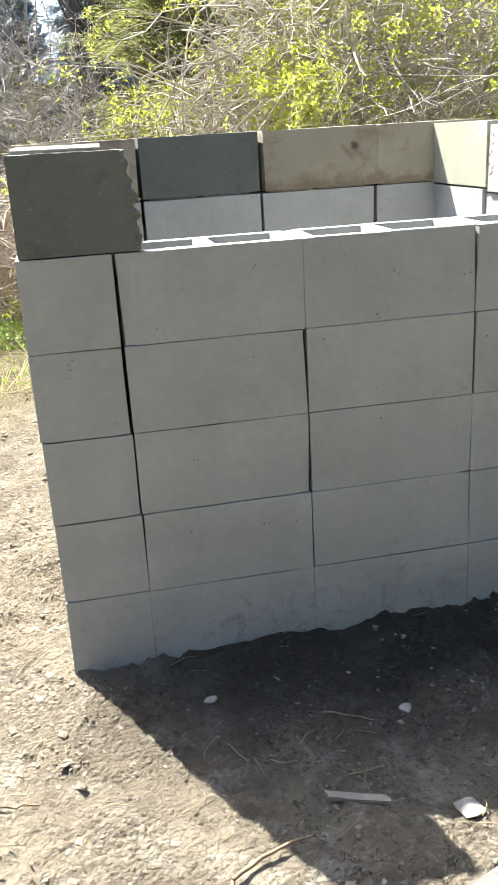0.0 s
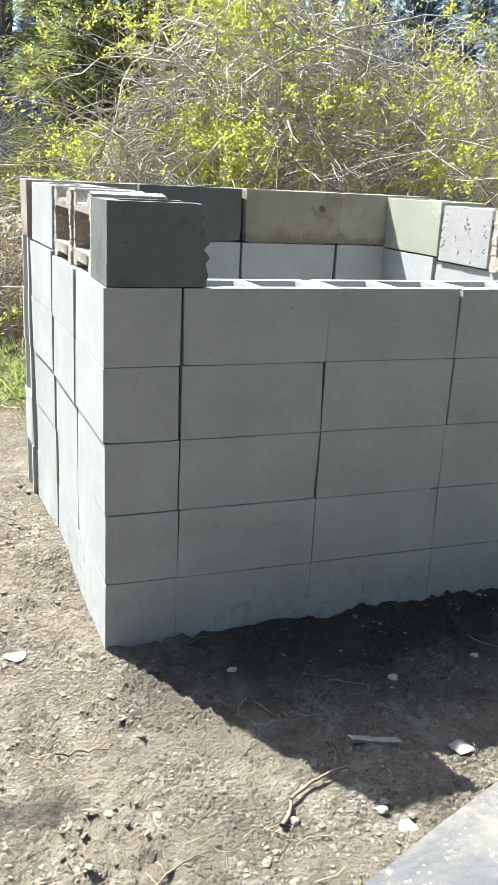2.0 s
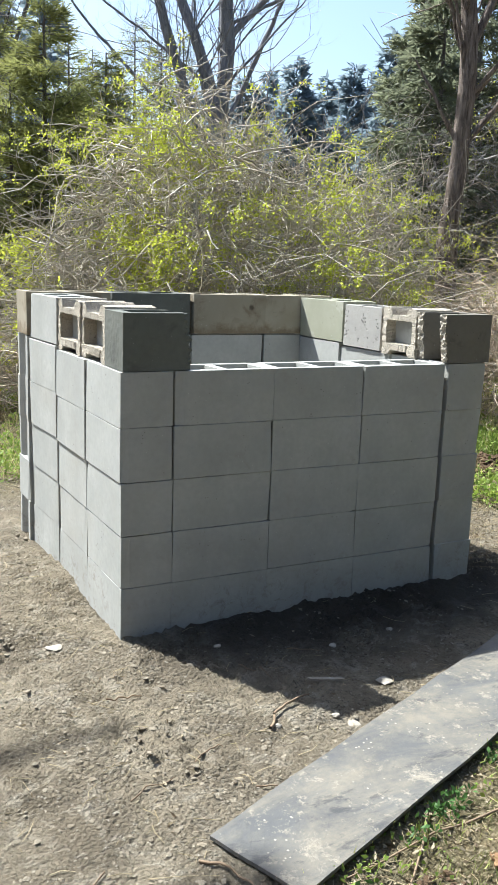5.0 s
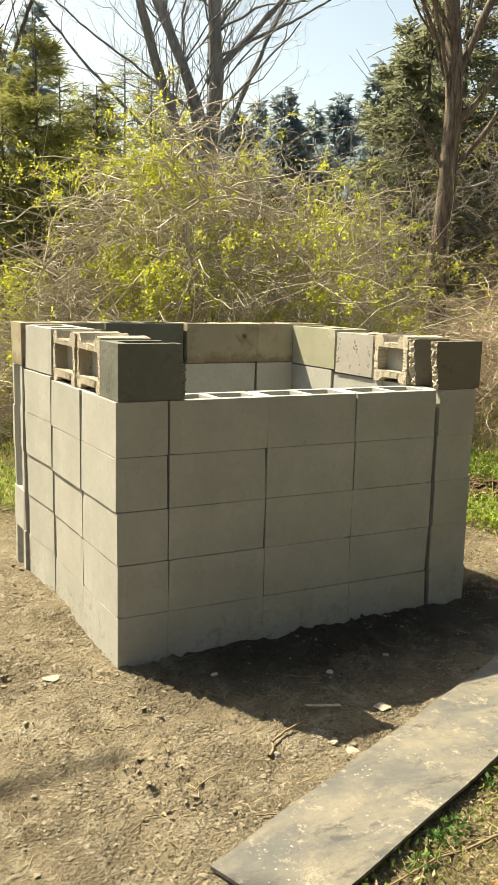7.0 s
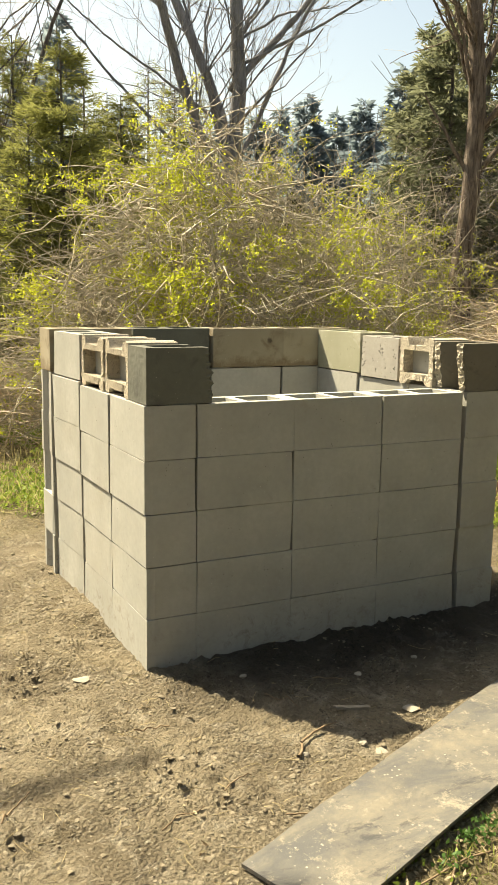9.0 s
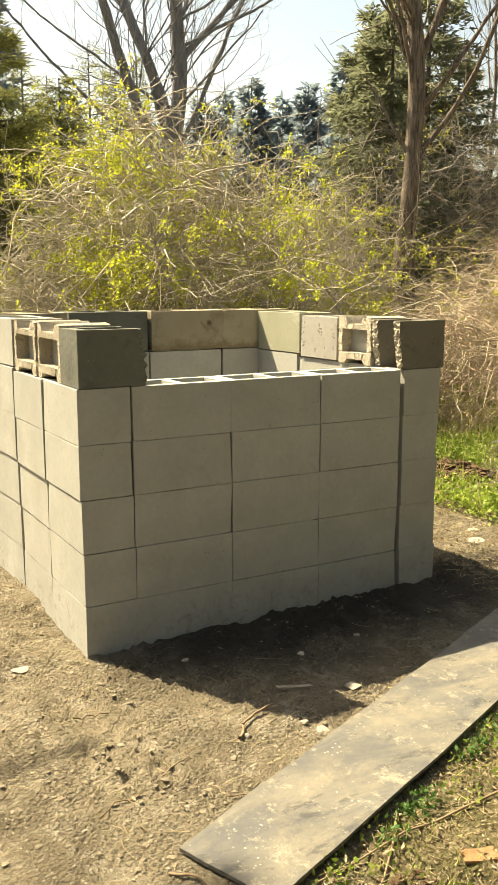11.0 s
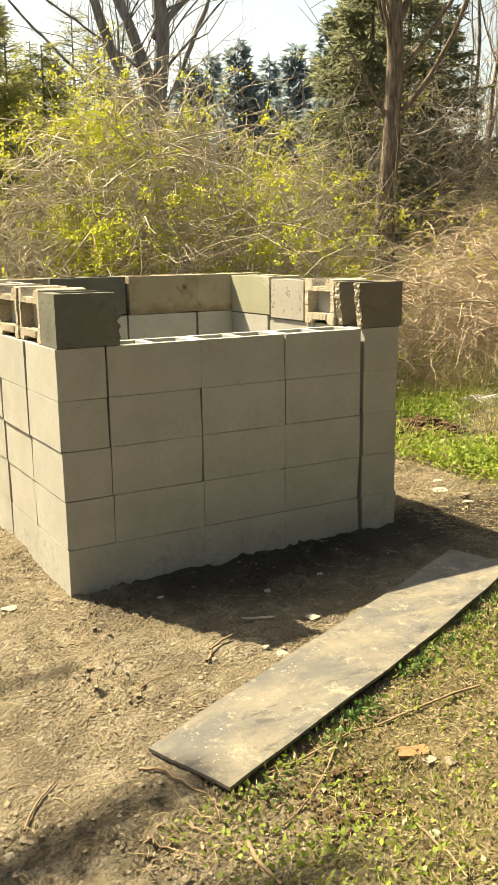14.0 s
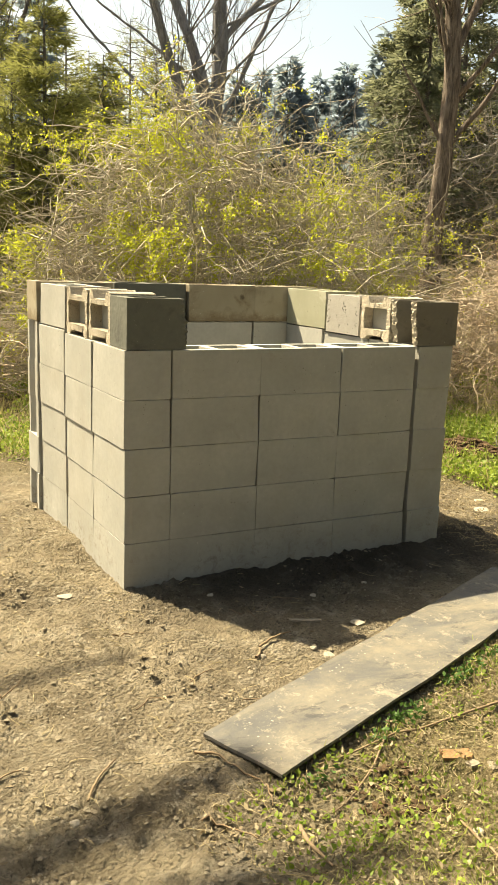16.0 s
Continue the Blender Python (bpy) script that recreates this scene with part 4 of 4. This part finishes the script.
bare_tree(fx, fy, [(1.9, leaning(0.015, 0.0), 7.0, 0.1), (1.75, leaning(-0.62, -0.1), 1.1, 0.028), (2.2, leaning(0.7, -0.1), 0.42, 0.036), (1.75, leaning(0.75, 0.0), 3.8, 0.032), (2.3, leaning(0.8, -0.3), 3.2, 0.028), (2.6, leaning(-0.5, 0.0), 2.6, 0.025), (2.9, leaning(0.55, 0.2), 3.5, 0.05), (2.3, leaning(-0.25, -0.1), 3.0, 0.025)],
          "brown-barked bare tree with a fork and broken side limbs", BROWN_BARK, (2.0, 0.112, (0.03, -0.022)), 3, (2, 4), CANE)
for b, d, r, h in ((6.9, 12.8, 0.12, 9), (7.8, 12.5, 0.15, 9), (10.1, 14.0, 0.16, 9), (1.2, 15, 0.06, 8), (-2.5, 14, 0.08, 8), (12.3, 16, 0.07, 8), (-7, 13, 0.16, 9), (45.2, 17, 0.075, 7), (48.6, 15, 0.085, 7), (44.2, 19, 0.07, 7), (46.8, 20, 0.08, 7.5), (50.5, 17, 0.08, 7), (47.6, 17.5, 0.06, 6.5)):
    tx, ty = place(b, d)
    r *= 0.62
    bare_tree(tx, ty, [(1.6, leaning(rng.normal() * 0.05, 0), h, r), (1.9, leaning(rng.normal() * (0.3 if b > 43 else 0.09), 0.1), h * 0.6, r * 0.5)], "slender bare tree in the wood", BROWN_BARK if b > 43 else DARK_BARK, (2.0, r * 1.15, (0, 0)), 2, (4, 6) if b > 43 else (3, 5), RED_CANE if b > 43 else GREY_TWIG)

# Added out of view; limbs set so their shadows band the open soil.
bare_tree(-4.6, 4.75, [(9.3, (1.0, 0.05, 0.15), 1.2, 0.1), (8.0, (1.0, 0.2, 0.12), 1.5, 0.05), (9.4, (1.0, -0.06, 0.1), 1.3, 0.12), (9.15, (1.0, 0.02, 0.12), 1.0, 0.08), (9.2, (0.1, 0.1, 1), 3.5, 0.1), (9.0, (-0.6, 0.2, 0.6), 3.0, 0.07)], "tall bare tree whose branches shade the open soil", BARK, (9.4, 0.17, (0.0, 0.0)), 2, (3, 4))


def evergreen(x, y, height, spread_r, count, mat, label, needle=0.07, width=0.012, start=0.06, bush=1.0, name="evergreen"):
    """A conifer: trunk, whorls of drooping limbs and many needle sprays."""
    z0 = ground_z(x, y)
    thing = empty(name, x, y, z0, label, "tree", "evergreens")
    fix = Matrix.Translation(thing.location).inverted()
    part("trunk", tubes("trunk", [(np.array([(x, y, z0 - 0.1 + (height + 0.1) * t) for t in np.linspace(0, 1, 8)]), height * 0.011 + 0.015, 0.008)], 8), DARK_BARK, thing, smooth=True).matrix_parent_inverse = fix
    limbs, foot, tip = [], [], []
    n_limb = int(height * 20 * bush)
    for i in range(n_limb):
        t = start + (1 - start) * (i + rng.uniform()) / n_limb
        L = spread_r * (1 - t) ** 0.8 * rng.uniform(0.55, 1.12) + 0.08
        a = rng.uniform(0, 2 * np.pi)
        w = wander((x, y, z0 + height * t), (math.cos(a), math.sin(a), 0.25 * (t - 0.35)), L, 6, 0.07, 0.05 * (1 - t))
        limbs.append((w, 0.008 + 0.012 * L, 0.003))
        k = max(6, int(count / n_limb * (L / spread_r) * 1.9))
        s = rng.uniform(0.12, 1.0, k) * 6
        i0 = np.minimum(s.astype(int), 5)
        p = w[i0] + (w[i0 + 1] - w[i0]) * (s - i0)[:, None]
        d = unit(w[-1] - w[0])
        side = np.cross(d, (0, 0, 1))
        off = rng.normal(size=k) * 0.14 * L ** 0.6
        p = p + side * off[:, None] + np.stack((np.zeros(k), np.zeros(k), -np.abs(off) * 0.3 + rng.normal(size=k) * 0.03), 1)
        foot.append(p)
        tip.append(np.tile(d + np.array((0, 0, -0.12)), (k, 1)) + side * np.sign(off)[:, None] * 0.6)
    loose(part("limb_mass", tubes("limb_mass", limbs, 4), DARK_BARK, thing)).matrix_parent_inverse = fix
    foot, tip = np.concatenate(foot), np.concatenate(tip)
    loose(part("foliage", leaves("foliage", foot, needle, width, tip, 0.5), mat, thing)).matrix_parent_inverse = fix
    return thing


for b, d, h, r, c, m, s in ((14.6, 10.5, 4.05, 1.75, 46000, PINE, 0.1), (18.2, 12.5, 4.0, 1.5, 30000, PINE, 0.1), (11.8, 12.0, 4.5, 1.6, 30000, PINE, 0.1), (21.5, 15.5, 4.2, 1.4, 18000, PINE, 0.11), (16.6, 11.4, 3.2, 1.6, 24000, PINE, 0.1), (12.6, 10.2, 3.1, 1.4, 22000, PINE, 0.1), (16.0, 16.0, 5.0, 1.5, 14000, PINE, 0.12), (17.4, 19.0, 5.1, 1.6, 8000, PINE, 0.17), (19.9, 20.0, 5.3, 1.7, 8000, PINE, 0.17), (22.6, 21.0, 5.1, 1.6, 8000, PINE, 0.17)):
    tx, ty = place(b, d)
    evergreen(tx, ty, h, r, c, m, "soft olive-green young pine at the wood's edge", s * 1.0, 0.013)
for b, d, h, r, c in ((37.0, 15.5, 4.4, 1.6, 23000), (40.5, 14.0, 5.2, 1.7, 16000), (42.3, 14.8, 3.6, 1.4, 12000), (38.6, 19.0, 6.2, 1.7, 14000), (38.4, 12.6, 4.0, 1.3, 14000)):
    tx, ty = place(b, d)
    evergreen(tx, ty, h, r, c, SPRUCE, "dark green spruce standing on the bank", 0.14, 0.036)
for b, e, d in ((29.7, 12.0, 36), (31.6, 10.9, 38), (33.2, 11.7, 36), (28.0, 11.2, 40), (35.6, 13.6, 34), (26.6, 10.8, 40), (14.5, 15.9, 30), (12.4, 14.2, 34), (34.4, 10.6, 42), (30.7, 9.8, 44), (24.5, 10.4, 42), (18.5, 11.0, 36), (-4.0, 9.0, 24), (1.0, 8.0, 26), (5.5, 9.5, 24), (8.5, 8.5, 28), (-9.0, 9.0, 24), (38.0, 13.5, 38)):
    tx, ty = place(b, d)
    evergreen(tx, ty, 1.36 + d * math.tan(radians(e)) - ground_z(tx, ty), 1.7 + 0.015 * d, 8500, HAZED_SPRUCE, "tall spruce far behind the thicket, pale blue haze in its needle colour", 0.38, 0.15, 0.06, 0.9)


# ---- far woods all round, with added unseen trees that block sky light ----
far_trunks, far_twigs, far_leaf = [], [], []
for i in range(900):
    a = rng.uniform(0, 2 * np.pi) if i < 330 else radians(rng.uniform(-14, 58))
    d = rng.uniform(18, 48)
    x, y = EYE.x + d * math.sin(a), EYE.y + d * math.cos(a)
    z = ground_z(x, y)
    bearing = (math.degrees(a) + 180) % 360 - 180
    seen = -22 < bearing < 62
    h = rng.uniform(2.5, 4.5) if 26 < bearing < 36 else rng.uniform(3.0, 5.6) if seen else rng.uniform(7, 12)
    # Unseen trees, added closer and leafier to block sky light on the wall.
    if not seen:
        d = rng.uniform(10, 17) if abs(bearing) > 100 else rng.uniform(14, 26)
        x, y = EYE.x + d * math.sin(a), EYE.y + d * math.cos(a)
        z = ground_z(x, y)
    w = wander((x, y, z - 0.1), (rng.normal() * 0.06, rng.normal() * 0.06, 1), h, 5, 0.04)
    far_trunks.append((w, rng.uniform(0.02, 0.05) if seen else rng.uniform(0.03, 0.09), 0.008))
    for _ in range(7 if seen else 4):
        k = rng.integers(1, 6)
        q = wander(w[k] - (w[k] - w[k - 1]) * rng.uniform(), unit(rng.normal(size=3) + (0, 0, 0.5)), rng.uniform(0.5, 1.8), 3, 0.25, -0.03)
        far_twigs.append((q, 0.014, 0.005))
    low = rng.uniform(size=(26 if seen else 130 if abs(bearing) > 100 else 60, 3)) * ((2.4, 2.4, min(h * 0.5, 2.2)) if seen else (3.4, 3.4, h)) - (1.2, 1.2, 0)
    far_leaf.append(np.array((x, y, z)) + low)
stuff("woods_and_screen", tubes("woods_and_screen", far_trunks, 4), BARK, "thin bare trunks of the distant wood and of added unseen trees", "woods")
stuff("branches_and_screen", tubes("branches_and_screen", far_twigs, 3), GREY_TWIG, "bare branches of the distant wood and of added unseen trees", "woods")
stuff("undergrowth_and_screen", leaves("undergrowth_and_screen", np.concatenate(far_leaf), 0.6, 0.34), leafy("undergrowth", (0.11, 0.1, 0.05), (0.06, 0.065, 0.03), 0.2, 0.6), "olive and brown undergrowth of the distant wood, with added unseen sky-blocking foliage", "woods")

# ---- wire cage and box at the edge of the weeds ----
bx, by = 3.67, 1.03
bz = ground_z(bx, by)
box = empty("wooden_box", bx + 0.2, by + 0.05, bz, "weathered wooden box with an overhanging lid among the weeds", "box")
fix = Matrix.Translation(box.location).inverted()
bm = bmesh.new()
slab(bm, (bx + 0.02, by - 0.13, bz - 0.02), (bx + 0.4, by + 0.22, bz + 0.3))
bmesh.ops.bevel(bm, geom=bm.edges[:], offset=0.006, segments=1, affect="EDGES")
part("body", bm, GREY_WOOD, box).matrix_parent_inverse = fix
bm = bmesh.new()
slab(bm, (bx - 0.05, by - 0.2, bz + 0.3), (bx + 0.46, by + 0.28, bz + 0.335))
bmesh.ops.bevel(bm, geom=bm.edges[:], offset=0.005, segments=1, affect="EDGES")
for q in bm.verts:
    q.co.z -= 0.16 * (q.co.x - bx + 0.05) * (q.co.z > 0) - 0.02
part("lid", bm, GREY_WOOD, box, "grey board lid").matrix_parent_inverse = fix
for px, py in ((0.0, -0.15), (0.0, 0.2), (0.36, -0.15), (0.36, 0.2)):
    bm = bmesh.new()
    slab(bm, (bx + px, by + py, bz - 0.03), (bx + px + 0.06, by + py + 0.045, bz + 0.285))
    bmesh.ops.bevel(bm, geom=bm.edges[:], offset=0.004, segments=1, affect="EDGES")
    part("corner_post", bm, PALE_CHIP, box, "pale corner post").matrix_parent_inverse = fix
cage = empty("wire_roll", bx - 0.2, by + 0.3, bz, "loose roll of rusty-grey wire mesh in the weeds", "wire mesh")
fix = Matrix.Translation(cage.location).inverted()
lines = []
for k in range(9):
    r = 0.16 - 0.004 * k
    pts = [(bx - 0.33 + 0.05 * k, by + 0.28 + r * math.cos(t) + 0.01 * k, bz + 0.15 + r * math.sin(t) + 0.008 * math.sin(t * 9 + k)) for t in np.linspace(-1.2, 3.6, 26)]
    lines.append((pts, 0.0025, 0.0025))
part("hoops", tubes("hoops", lines, 4), METAL_WIRE, cage).matrix_parent_inverse = fix
lines = []
for t in np.linspace(-1.1, 3.5, 13):
    lines.append(([(bx - 0.34 + 0.05 * k, by + 0.28 + (0.16 - 0.004 * k) * math.cos(t + 0.05 * k) + 0.01 * k, bz + 0.15 + (0.16 - 0.004 * k) * math.sin(t + 0.05 * k) + 0.008 * (k % 2)) for k in range(10)], 0.002, 0.002))
part("cross_wires", tubes("cross_wires", lines, 4), METAL_WIRE, cage).matrix_parent_inverse = fix
